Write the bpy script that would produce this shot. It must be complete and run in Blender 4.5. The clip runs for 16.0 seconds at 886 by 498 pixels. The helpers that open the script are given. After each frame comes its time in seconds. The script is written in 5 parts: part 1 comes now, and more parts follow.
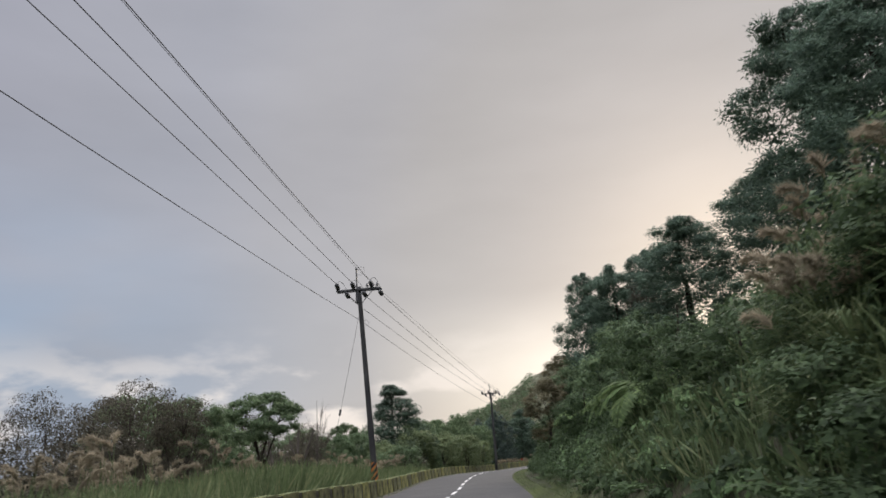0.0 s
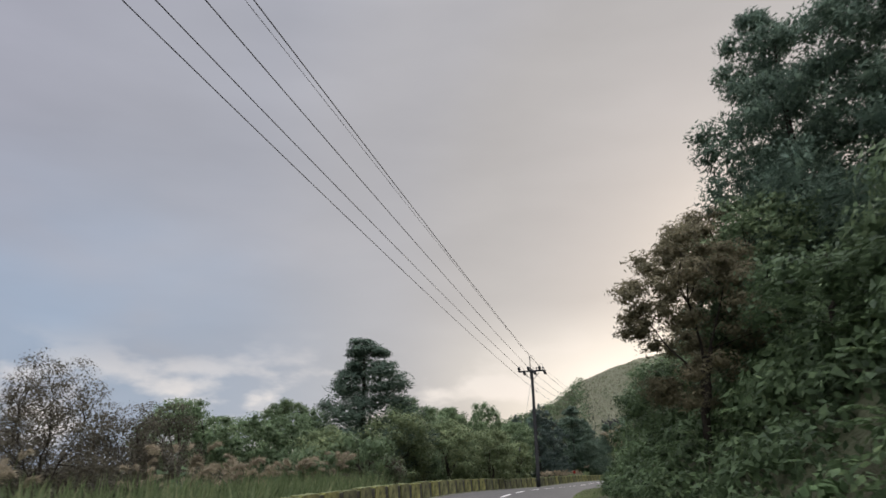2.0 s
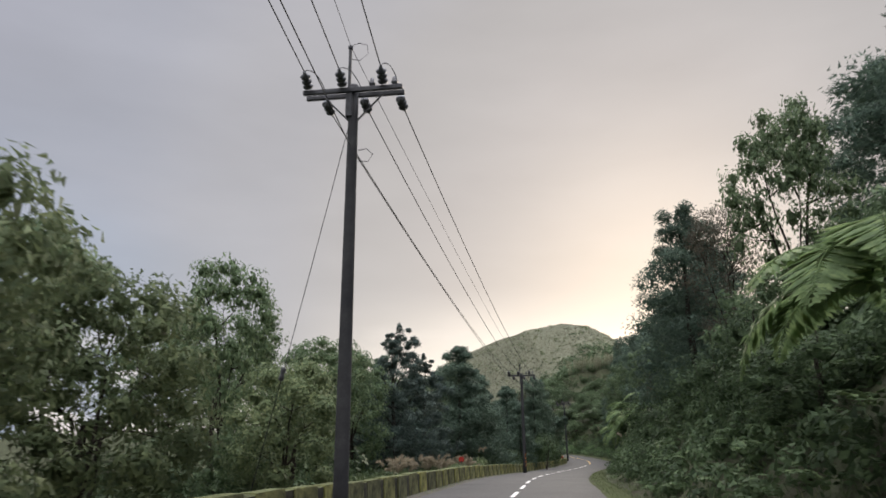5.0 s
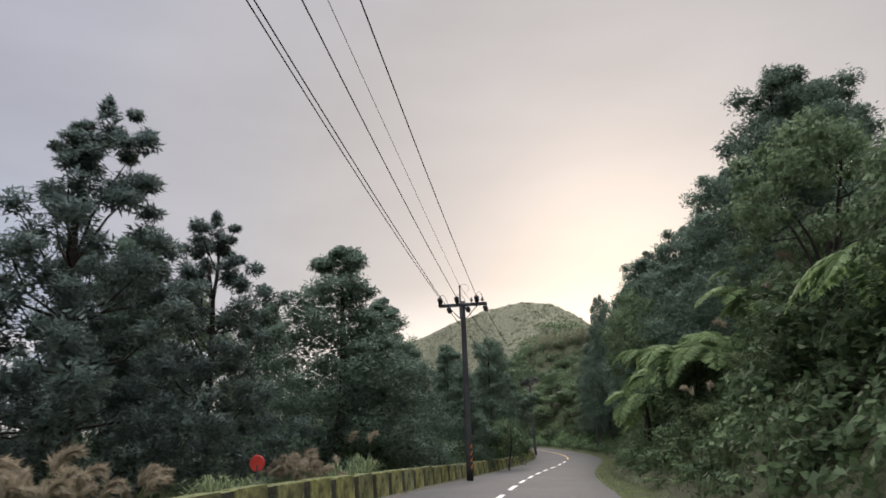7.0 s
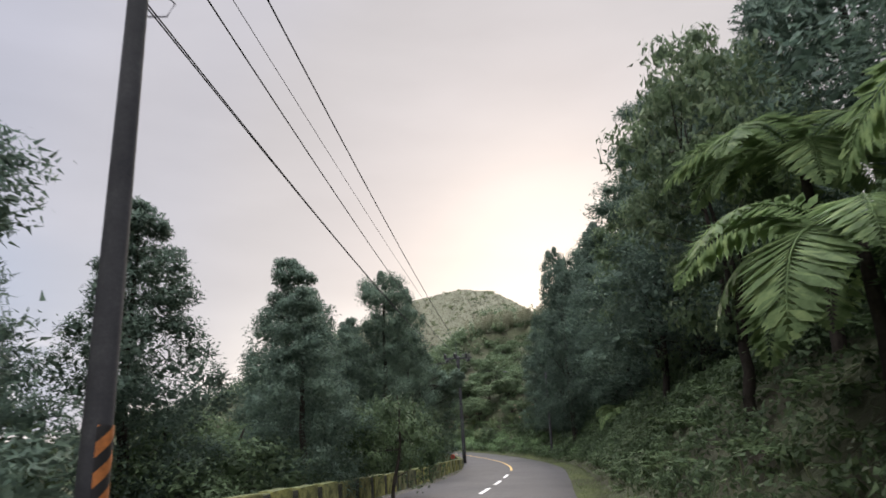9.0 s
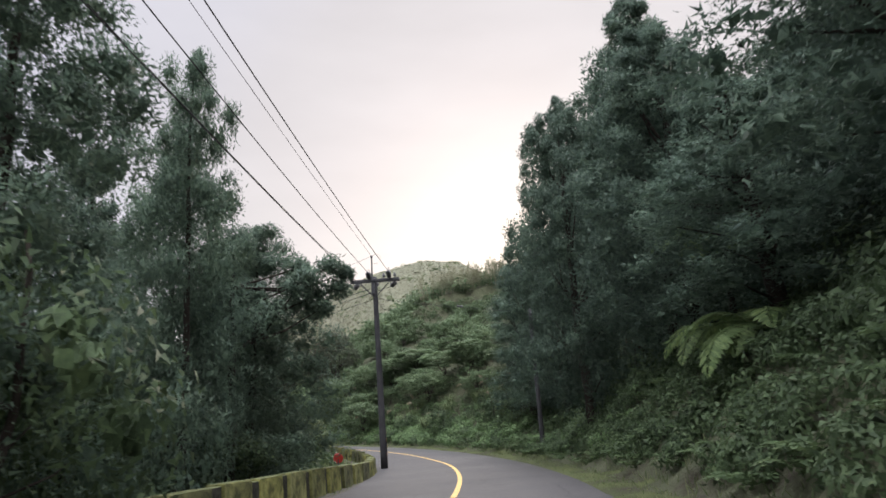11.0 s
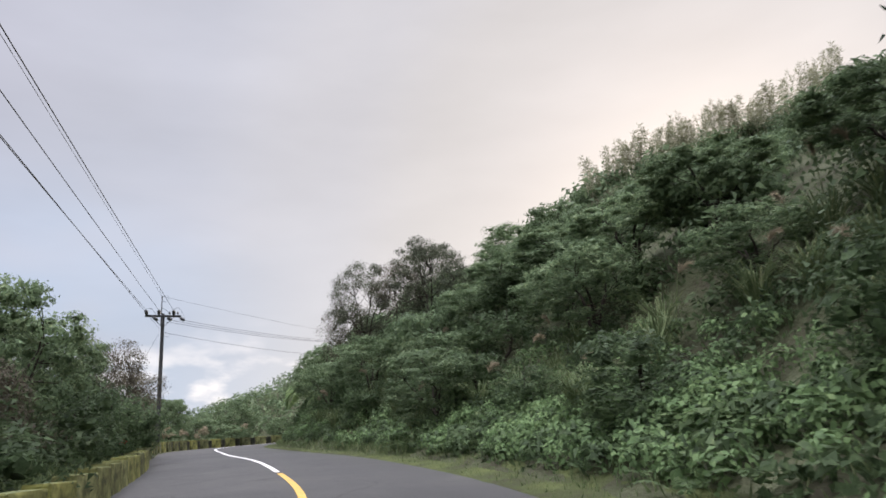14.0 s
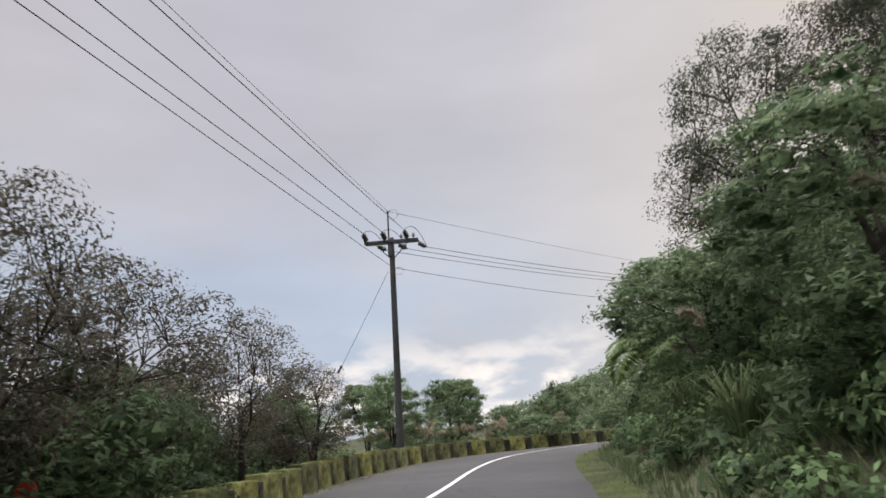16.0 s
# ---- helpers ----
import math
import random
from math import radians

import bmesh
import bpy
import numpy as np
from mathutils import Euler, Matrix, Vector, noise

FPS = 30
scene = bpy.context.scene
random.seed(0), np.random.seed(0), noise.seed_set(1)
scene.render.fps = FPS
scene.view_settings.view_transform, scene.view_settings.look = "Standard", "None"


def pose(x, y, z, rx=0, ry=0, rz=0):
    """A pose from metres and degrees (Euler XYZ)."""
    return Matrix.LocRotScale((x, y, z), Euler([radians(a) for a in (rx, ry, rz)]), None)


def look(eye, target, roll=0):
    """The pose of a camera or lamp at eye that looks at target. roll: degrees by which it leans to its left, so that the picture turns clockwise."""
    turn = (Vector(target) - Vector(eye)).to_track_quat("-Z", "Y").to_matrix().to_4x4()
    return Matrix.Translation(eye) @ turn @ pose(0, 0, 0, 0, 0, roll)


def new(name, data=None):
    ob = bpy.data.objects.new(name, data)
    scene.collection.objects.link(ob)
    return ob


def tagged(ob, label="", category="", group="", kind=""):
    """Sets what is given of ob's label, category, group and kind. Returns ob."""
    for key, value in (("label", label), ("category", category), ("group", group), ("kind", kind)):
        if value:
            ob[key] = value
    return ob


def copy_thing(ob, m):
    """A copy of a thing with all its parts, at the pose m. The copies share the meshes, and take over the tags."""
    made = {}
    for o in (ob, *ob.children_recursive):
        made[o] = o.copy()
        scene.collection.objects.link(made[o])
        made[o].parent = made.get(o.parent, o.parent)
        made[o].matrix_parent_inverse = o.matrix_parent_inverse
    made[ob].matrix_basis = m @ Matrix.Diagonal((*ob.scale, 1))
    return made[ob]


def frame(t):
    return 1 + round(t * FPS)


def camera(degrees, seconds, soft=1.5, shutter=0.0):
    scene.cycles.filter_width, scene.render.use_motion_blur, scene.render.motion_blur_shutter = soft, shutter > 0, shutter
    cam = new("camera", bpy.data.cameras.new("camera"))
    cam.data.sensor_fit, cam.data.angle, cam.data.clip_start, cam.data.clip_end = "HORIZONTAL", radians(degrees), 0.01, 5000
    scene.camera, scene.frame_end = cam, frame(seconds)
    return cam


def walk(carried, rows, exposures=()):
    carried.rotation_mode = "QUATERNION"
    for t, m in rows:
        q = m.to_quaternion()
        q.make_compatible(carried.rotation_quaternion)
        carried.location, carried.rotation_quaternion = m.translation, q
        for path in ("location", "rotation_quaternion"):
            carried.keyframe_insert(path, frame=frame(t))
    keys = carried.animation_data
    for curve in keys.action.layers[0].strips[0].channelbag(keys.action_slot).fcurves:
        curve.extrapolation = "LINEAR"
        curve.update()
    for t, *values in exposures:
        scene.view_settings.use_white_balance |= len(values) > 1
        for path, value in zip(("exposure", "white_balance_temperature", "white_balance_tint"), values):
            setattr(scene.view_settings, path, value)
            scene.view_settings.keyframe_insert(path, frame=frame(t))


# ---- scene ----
cam = camera(65.97, 16.0, soft=1.6, shutter=0.09)
PATH = [
    (0.0, look((6.700, -10.115, 2.437), (5.394, 8.986, 8.223), -3.82)),
    (0.5, look((6.718, -2.264, 2.405), (5.168, 16.800, 8.250), -3.83)),
    (1.0, look((6.470, 5.575, 2.292), (4.707, 24.589, 8.241), -5.53)),
    (1.5, look((6.576, 13.474, 2.163), (4.204, 32.391, 8.206), -1.94)),
    (2.0, look((6.493, 21.351, 2.041), (3.800, 40.217, 8.111), -1.34)),
    (2.5, look((6.318, 29.309, 1.952), (3.401, 48.168, 7.937), -1.58)),
    (3.0, look((5.950, 37.292, 1.910), (3.143, 56.240, 7.662), -1.88)),
    (3.5, look((5.809, 45.276, 1.890), (3.626, 64.342, 7.523), -1.87)),
    (4.0, look((5.804, 52.893, 1.887), (4.738, 72.058, 7.506), -2.61)),
    (4.2, look((5.943, 55.923, 1.876), (5.358, 75.099, 7.526), -2.23)),
    (6.3, look((10.140, 88.022, 1.339), (11.489, 107.210, 6.815), -0.67)),
    (6.5, look((10.693, 90.689, 1.308), (12.148, 109.858, 6.823), -1.95)),
    (7.0, look((11.953, 97.424, 1.267), (13.706, 116.578, 6.748), -2.00)),
    (7.5, look((13.181, 103.951, 1.209), (15.497, 123.021, 6.773), -2.13)),
    (8.0, look((14.682, 110.456, 1.137), (17.592, 129.453, 6.675), -3.01)),
    (8.2, look((15.342, 112.925, 1.101), (18.393, 131.900, 6.636), -2.91)),
    (10.3, look((23.412, 140.240, 0.618), (27.533, 158.995, 6.209), -4.19)),
    (10.5, look((24.148, 142.953, 0.588), (28.357, 161.695, 6.161), -4.63)),
    (11.0, look((26.146, 149.678, 0.545), (30.379, 168.453, 5.985), -3.72)),
    (11.5, look((28.087, 156.335, 0.539), (32.296, 175.164, 5.805), -3.41)),
    (12.0, look((29.834, 162.862, 0.591), (33.812, 181.740, 5.865), -2.49)),
    (12.5, look((31.387, 169.325, 0.642), (34.740, 188.338, 5.864), -1.47)),
    (13.0, look((32.528, 175.496, 0.685), (35.115, 194.649, 5.829), -1.11)),
    (13.5, look((33.458, 181.325, 0.769), (34.468, 200.557, 6.166), -3.62)),
    (14.0, look((33.930, 186.814, 0.979), (32.764, 206.002, 6.498), -3.88)),
    (14.5, look((33.334, 192.365, 1.260), (29.794, 211.172, 7.071), -2.72)),
    (15.0, look((31.837, 198.184, 1.561), (25.918, 216.415, 7.271), -2.81)),
    (15.5, look((29.864, 204.308, 1.866), (21.692, 221.652, 7.559), -3.65)),
    (16.0, look((27.567, 210.820, 2.144), (17.483, 227.114, 7.874), -3.79)),
]
walk(cam, PATH, ((0.0, 0.1, 6550, 11), (4.0, 0.15, 6550, 11), (7.0, 0.32, 6600, 13), (9.0, 0.55, 6500, 14), (10.5, 0.74, 6450, 14), (11.5, 0.86, 6400, 14), (12.5, 0.92, 6450, 14), (13.5, 0.8, 6500, 13), (14.5, 0.62, 6650, 12), (15.0, 0.6, 6750, 12), (16.0, 0.6, 6900, 12)))

# ---- world, sun ----
SUN_AZ, SUN_EL = radians(20), radians(14)  # to the right of +y, above the horizon
world = bpy.data.worlds.new("dusk_sky")
scene.world = world
world.use_nodes = True


def build_sky():
    nt = world.node_tree
    nt.nodes.clear()
    N, K = nt.nodes.new, nt.links.new
    out, bg = N("ShaderNodeOutputWorld"), N("ShaderNodeBackground")
    bg.inputs["Strength"].default_value = 1.0
    tc = N("ShaderNodeTexCoord")
    sky = N("ShaderNodeTexSky")
    sky.sky_type, sky.sun_disc = "NISHITA", False
    sky.sun_elevation, sky.sun_rotation = SUN_EL, SUN_AZ
    sky.air_density, sky.dust_density = 1.0, 2.0
    dim = N("ShaderNodeVectorMath")
    dim.operation = "SCALE"
    dim.inputs["Scale"].default_value = 0.07
    K(sky.outputs["Color"], dim.inputs[0])
    # cloud deck: grey-blue away from the sun, warm towards it
    sund = Vector((math.sin(SUN_AZ) * math.cos(SUN_EL), math.cos(SUN_AZ) * math.cos(SUN_EL), math.sin(SUN_EL)))
    dot = N("ShaderNodeVectorMath")
    dot.operation = "DOT_PRODUCT"
    dot.inputs[1].default_value = sund
    K(tc.outputs["Generated"], dot.inputs[0])
    ramp = N("ShaderNodeValToRGB")
    ramp.color_ramp.interpolation = "EASE"
    els = ramp.color_ramp.elements
    els[0].position, els[0].color = 0.0, (0.90, 0.90, 0.93, 1)
    els[1].position, els[1].color = 1.0, (0.525, 0.495, 0.485, 1)
    for p, c in ((0.25, (0.80, 0.81, 0.85)), (0.45, (0.435, 0.43, 0.46)), (0.725, (0.372, 0.38, 0.442)), (0.85, (0.40, 0.41, 0.46)), (0.92, (0.445, 0.44, 0.46)), (0.96, (0.475, 0.458, 0.452)), (0.985, (0.495, 0.472, 0.466))):
        e = els.new(p)
        e.color = (*c, 1)
    half = N("ShaderNodeMapRange")
    half.inputs["From Min"].default_value, half.inputs["From Max"].default_value = -1.0, 1.0
    K(dot.outputs["Value"], half.inputs["Value"])
    K(half.outputs["Result"], ramp.inputs["Fac"])
    # brighter band low in the sky
    sep = N("ShaderNodeSeparateXYZ")
    K(tc.outputs["Generated"], sep.inputs[0])
    low = N("ShaderNodeMapRange")
    low.interpolation_type = "SMOOTHSTEP"
    low.inputs["From Min"].default_value, low.inputs["From Max"].default_value = 0.09, 0.23
    low.inputs["To Min"].default_value, low.inputs["To Max"].default_value = 1.0, 0.0
    K(sep.outputs["Z"], low.inputs["Value"])
    side = N("ShaderNodeMapRange")
    side.interpolation_type = "SMOOTHSTEP"
    side.inputs["From Min"].default_value, side.inputs["From Max"].default_value = 0.84, 0.995
    K(dot.outputs["Value"], side.inputs["Value"])
    band = N("ShaderNodeMath")
    band.operation = "MULTIPLY"
    K(low.outputs["Result"], band.inputs[0])
    K(side.outputs["Result"], band.inputs[1])
    glow = N("ShaderNodeMixRGB")
    glow.inputs["Color2"].default_value = (1.04, 0.975, 0.89, 1)
    K(band.outputs[0], glow.inputs["Fac"])
    K(ramp.outputs["Color"], glow.inputs["Color1"])
    # broken clouds and streaks
    mp = N("ShaderNodeMapping")
    mp.inputs["Scale"].default_value = (1.0, 1.0, 3.2)
    K(tc.outputs["Generated"], mp.inputs["Vector"])
    noi = N("ShaderNodeTexNoise")
    noi.inputs["Scale"].default_value, noi.inputs["Detail"].default_value, noi.inputs["Roughness"].default_value = 2.6, 5, 0.5
    K(mp.outputs[0], noi.inputs["Vector"])
    cl = N("ShaderNodeMapRange")
    cl.inputs["From Min"].default_value, cl.inputs["From Max"].default_value = 0.3, 0.7
    cl.inputs["To Min"].default_value, cl.inputs["To Max"].default_value = 0.93, 1.08
    K(noi.outputs["Fac"], cl.inputs["Value"])
    mp2 = N("ShaderNodeMapping")
    mp2.inputs["Scale"].default_value = (1.0, 1.0, 2.4)
    K(tc.outputs["Generated"], mp2.inputs["Vector"])
    noi2 = N("ShaderNodeTexNoise")
    noi2.inputs["Scale"].default_value, noi2.inputs["Detail"].default_value = 7.0, 6
    K(mp2.outputs[0], noi2.inputs["Vector"])
    puff = N("ShaderNodeMapRange")
    puff.interpolation_type = "SMOOTHSTEP"
    puff.inputs["From Min"].default_value, puff.inputs["From Max"].default_value = 0.46, 0.62
    K(noi2.outputs["Fac"], puff.inputs["Value"])
    lowc = N("ShaderNodeMapRange")
    lowc.interpolation_type = "SMOOTHSTEP"
    lowc.inputs["From Min"].default_value, lowc.inputs["From Max"].default_value = 0.07, 0.2
    lowc.inputs["To Min"].default_value, lowc.inputs["To Max"].default_value = 0.9, 0.0
    K(sep.outputs["Z"], lowc.inputs["Value"])
    pm = N("ShaderNodeMath")
    pm.operation = "MULTIPLY"
    K(puff.outputs["Result"], pm.inputs[0])
    K(lowc.outputs["Result"], pm.inputs[1])
    cum = N("ShaderNodeMixRGB")
    cum.inputs["Color2"].default_value = (0.88, 0.82, 0.78, 1)
    K(pm.outputs[0], cum.inputs["Fac"])
    noi3 = N("ShaderNodeTexNoise")
    noi3.inputs["Scale"].default_value, noi3.inputs["Detail"].default_value = 2.2, 3
    K(mp2.outputs[0], noi3.inputs["Vector"])
    gap = N("ShaderNodeMapRange")
    gap.interpolation_type = "SMOOTHSTEP"
    gap.inputs["From Min"].default_value, gap.inputs["From Max"].default_value = 0.22, 0.56
    gap.inputs["To Max"].default_value = 0.7
    K(noi3.outputs["Fac"], gap.inputs["Value"])
    away = N("ShaderNodeMapRange")
    away.interpolation_type = "SMOOTHSTEP"
    away.inputs["From Min"].default_value, away.inputs["From Max"].default_value = 0.55, 0.9
    away.inputs["To Min"].default_value, away.inputs["To Max"].default_value = 1.0, 0.0
    K(dot.outputs["Value"], away.inputs["Value"])
    lift = N("ShaderNodeMapRange")
    lift.interpolation_type = "SMOOTHSTEP"
    lift.inputs["From Min"].default_value, lift.inputs["From Max"].default_value = 0.16, 0.48
    lift.inputs["To Min"].default_value, lift.inputs["To Max"].default_value = 1.0, 0.0
    K(sep.outputs["Z"], lift.inputs["Value"])
    g1, g2 = N("ShaderNodeMath"), N("ShaderNodeMath")
    g1.operation = g2.operation = "MULTIPLY"
    K(gap.outputs["Result"], g1.inputs[0])
    K(away.outputs["Result"], g1.inputs[1])
    K(g1.outputs[0], g2.inputs[0])
    K(lift.outputs["Result"], g2.inputs[1])
    blue = N("ShaderNodeMixRGB")
    blue.inputs["Color2"].default_value = (0.31, 0.415, 0.56, 1)
    K(g2.outputs[0], blue.inputs["Fac"])
    K(glow.outputs["Color"], blue.inputs["Color1"])
    K(blue.outputs["Color"], cum.inputs["Color1"])
    mul = N("ShaderNodeVectorMath")
    mul.operation = "SCALE"
    K(cum.outputs["Color"], mul.inputs[0])
    K(cl.outputs["Result"], mul.inputs["Scale"])
    mix = N("ShaderNodeMixRGB")
    mix.inputs["Fac"].default_value = 0.12
    K(mul.outputs["Vector"], mix.inputs["Color1"])
    K(dim.outputs["Vector"], mix.inputs["Color2"])
    # an overcast sky is brightest overhead; here raised tenfold, out of view, to light foliage
    zen = N("ShaderNodeMapRange")
    zen.interpolation_type = "SMOOTHSTEP"
    zen.inputs["From Min"].default_value, zen.inputs["From Max"].default_value = 0.60, 0.95
    zen.inputs["To Min"].default_value, zen.inputs["To Max"].default_value = 1.0, 10.0
    K(sep.outputs["Z"], zen.inputs["Value"])
    top = N("ShaderNodeVectorMath")
    top.operation = "SCALE"
    K(mix.outputs["Color"], top.inputs[0])
    K(zen.outputs["Result"], top.inputs["Scale"])
    K(top.outputs["Vector"], bg.inputs["Color"])
    K(bg.outputs[0], out.inputs[0])


build_sky()
sun_data = bpy.data.lights.new("sun", "SUN")
sun_data.energy, sun_data.angle, sun_data.color = 1.0, radians(25), (1.0, 0.9, 0.74)
sun = new("sun", sun_data)
sun.matrix_world = look((0, 0, 60), (-60 * math.sin(SUN_AZ), -60 * math.cos(SUN_AZ), 60 - 60 * math.tan(radians(22))))

# ---- materials ----


def material(name, rough=0.7, spec=0.3, metal=0.0):
    m = bpy.data.materials.new(name)
    m.use_nodes = True
    b = m.node_tree.nodes["Principled BSDF"]
    b.inputs["Roughness"].default_value = rough
    b.inputs["Specular IOR Level"].default_value = spec
    b.inputs["Metallic"].default_value = metal
    return m, m.node_tree, b


def ramp_node(nt, stops):
    r = nt.nodes.new("ShaderNodeValToRGB")
    els = r.color_ramp.elements
    els[0].position, els[0].color = stops[0][0], (*stops[0][1], 1)
    els[1].position, els[1].color = stops[-1][0], (*stops[-1][1], 1)
    for p, c in stops[1:-1]:
        e = els.new(p)
        e.color = (*c, 1)
    return r


def noise_node(nt, scale, detail=4, rough=0.55, vec=None, dist=0.0):
    n = nt.nodes.new("ShaderNodeTexNoise")
    n.inputs["Scale"].default_value, n.inputs["Detail"].default_value = scale, detail
    n.inputs["Roughness"].default_value, n.inputs["Distortion"].default_value = rough, dist
    if vec is not None:
        nt.links.new(vec, n.inputs["Vector"])
    return n


def coords(nt, kind="Object", scale=(1, 1, 1)):
    t = nt.nodes.new("ShaderNodeTexCoord")
    m = nt.nodes.new("ShaderNodeMapping")
    m.inputs["Scale"].default_value = scale
    nt.links.new(t.outputs[kind], m.inputs["Vector"])
    return m.outputs[0]


def mixc(nt, fac, a, b, mode="MIX"):
    m = nt.nodes.new("ShaderNodeMixRGB")
    m.blend_type = mode
    for sock, v in (("Fac", fac), ("Color1", a), ("Color2", b)):
        if isinstance(v, (int, float)):
            m.inputs[sock].default_value = v
        elif isinstance(v, tuple):
            m.inputs[sock].default_value = (*v, 1)
        else:
            nt.links.new(v, m.inputs[sock])
    return m.outputs[0]


def bump(nt, b, height, strength=0.4, dist=0.02):
    n = nt.nodes.new("ShaderNodeBump")
    n.inputs["Strength"].default_value, n.inputs["Distance"].default_value = strength, dist
    nt.links.new(height, n.inputs["Height"])
    nt.links.new(n.outputs[0], b.inputs["Normal"])


def surface(name, stops, scale=3.0, fine=30.0, rough=0.8, spec=0.25, bumpiness=0.4, bumpdist=0.02, kind="Object", metal=0.0):
    """A worn surface: colour by noise at two scales, fine relief."""
    m, nt, b = material(name, rough, spec, metal)
    v = coords(nt, kind)
    big, small = noise_node(nt, scale, 5, 0.6, v), noise_node(nt, fine, 4, 0.6, v)
    s = nt.nodes.new("ShaderNodeMath")
    s.operation = "MULTIPLY_ADD"
    s.inputs[1].default_value, s.inputs[2].default_value = 0.35, -0.175
    nt.links.new(small.outputs["Fac"], s.inputs[0])
    a = nt.nodes.new("ShaderNodeMath")
    nt.links.new(s.outputs[0], a.inputs[0])
    nt.links.new(big.outputs["Fac"], a.inputs[1])
    r = ramp_node(nt, stops)
    nt.links.new(a.outputs[0], r.inputs["Fac"])
    nt.links.new(r.outputs["Color"], b.inputs["Base Color"])
    bump(nt, b, small.outputs["Fac"], bumpiness, bumpdist)
    return m


def leaf_material(name, stops, through_light=0.3, rough=0.6, spec=0.08):
    """Leaves that differ one by one and let some light through."""
    m, nt, b = material(name, rough, spec)
    g = nt.nodes.new("ShaderNodeNewGeometry")
    oi = nt.nodes.new("ShaderNodeObjectInfo")
    v = coords(nt, "Object")
    patch = noise_node(nt, 0.55, 2, 0.5, v)
    a = nt.nodes.new("ShaderNodeMath")
    a.operation = "MULTIPLY_ADD"
    a.inputs[1].default_value = 0.4
    nt.links.new(g.outputs["Random Per Island"], a.inputs[0])
    s = nt.nodes.new("ShaderNodeMath")
    s.operation = "MULTIPLY_ADD"
    s.inputs[1].default_value, s.inputs[2].default_value = 0.75, -0.1
    nt.links.new(patch.outputs["Fac"], s.inputs[0])
    nt.links.new(s.outputs[0], a.inputs[2])
    fine = noise_node(nt, 7.0, 5, 0.75, v)
    q = nt.nodes.new("ShaderNodeMath")
    q.operation = "MULTIPLY_ADD"
    q.inputs[1].default_value, q.inputs[2].default_value = 1.2, -0.6
    nt.links.new(fine.outputs["Fac"], q.inputs[0])
    e = nt.nodes.new("ShaderNodeMath")
    nt.links.new(q.outputs[0], e.inputs[0])
    nt.links.new(a.outputs[0], e.inputs[1])
    r = ramp_node(nt, stops)
    nt.links.new(e.outputs[0], r.inputs["Fac"])
    bump(nt, b, fine.outputs["Fac"], 0.3, 0.1)
    # greys and lifts every leaf colour, for mist that is not modelled
    h = nt.nodes.new("ShaderNodeHueSaturation")
    mr = nt.nodes.new("ShaderNodeMapRange")
    mr.inputs["To Min"].default_value, mr.inputs["To Max"].default_value = 0.95, 1.4
    nt.links.new(oi.outputs["Random"], mr.inputs["Value"])
    h.inputs["Saturation"].default_value = 0.74
    nt.links.new(mr.outputs[0], h.inputs["Value"])
    nt.links.new(r.outputs["Color"], h.inputs["Color"])
    nt.links.new(h.outputs["Color"], b.inputs["Base Color"])
    t = nt.nodes.new("ShaderNodeBsdfTranslucent")
    nt.links.new(h.outputs["Color"], t.inputs["Color"])
    mx = nt.nodes.new("ShaderNodeMixShader")
    mx.inputs[0].default_value = through_light
    nt.links.new(b.outputs[0], mx.inputs[1])
    nt.links.new(t.outputs[0], mx.inputs[2])
    nt.links.new(mx.outputs[0], nt.nodes["Material Output"].inputs["Surface"])
    return m


def asphalt_material():
    m, nt, b = material("asphalt", 0.7, 0.2)
    v = coords(nt)
    big, mid, grit = noise_node(nt, 0.25, 5, 0.6, v), noise_node(nt, 1.7, 6, 0.65, v), noise_node(nt, 90, 2, 0.5, v)
    r = ramp_node(nt, [(0.3, (0.042, 0.042, 0.042)), (0.55, (0.056, 0.055, 0.054)), (0.75, (0.072, 0.070, 0.067))])
    nt.links.new(big.outputs["Fac"], r.inputs["Fac"])
    r2 = ramp_node(nt, [(0.35, (0.75, 0.75, 0.75)), (0.7, (1.15, 1.14, 1.12))])
    nt.links.new(mid.outputs["Fac"], r2.inputs["Fac"])
    c = mixc(nt, 1.0, r.outputs["Color"], r2.outputs["Color"], "MULTIPLY")
    r3 = ramp_node(nt, [(0.3, (0.7, 0.7, 0.7)), (0.7, (1.3, 1.3, 1.3))])
    nt.links.new(grit.outputs["Fac"], r3.inputs["Fac"])
    c = mixc(nt, 1.0, c, r3.outputs["Color"], "MULTIPLY")
    # hairline cracks
    vo = nt.nodes.new("ShaderNodeTexVoronoi")
    vo.feature = "DISTANCE_TO_EDGE"
    vo.inputs["Scale"].default_value = 0.45
    w = noise_node(nt, 1.2, 4, 0.6, v)
    wv = nt.nodes.new("ShaderNodeMixRGB")
    wv.inputs["Fac"].default_value = 0.25
    nt.links.new(v, wv.inputs["Color1"])
    nt.links.new(w.outputs["Color"], wv.inputs["Color2"])
    nt.links.new(wv.outputs[0], vo.inputs["Vector"])
    cr = ramp_node(nt, [(0.0, (0.45, 0.45, 0.45)), (0.012, (1, 1, 1))])
    nt.links.new(vo.outputs["Distance"], cr.inputs["Fac"])
    c = mixc(nt, 0.7, c, mixc(nt, 1.0, c, cr.outputs["Color"], "MULTIPLY"))
    nt.links.new(c, b.inputs["Base Color"])
    rr = nt.nodes.new("ShaderNodeMapRange")
    rr.inputs["To Min"].default_value, rr.inputs["To Max"].default_value = 0.65, 0.85
    nt.links.new(mid.outputs["Fac"], rr.inputs["Value"])
    nt.links.new(rr.outputs[0], b.inputs["Roughness"])
    bump(nt, b, grit.outputs["Fac"], 0.3, 0.006)
    return m


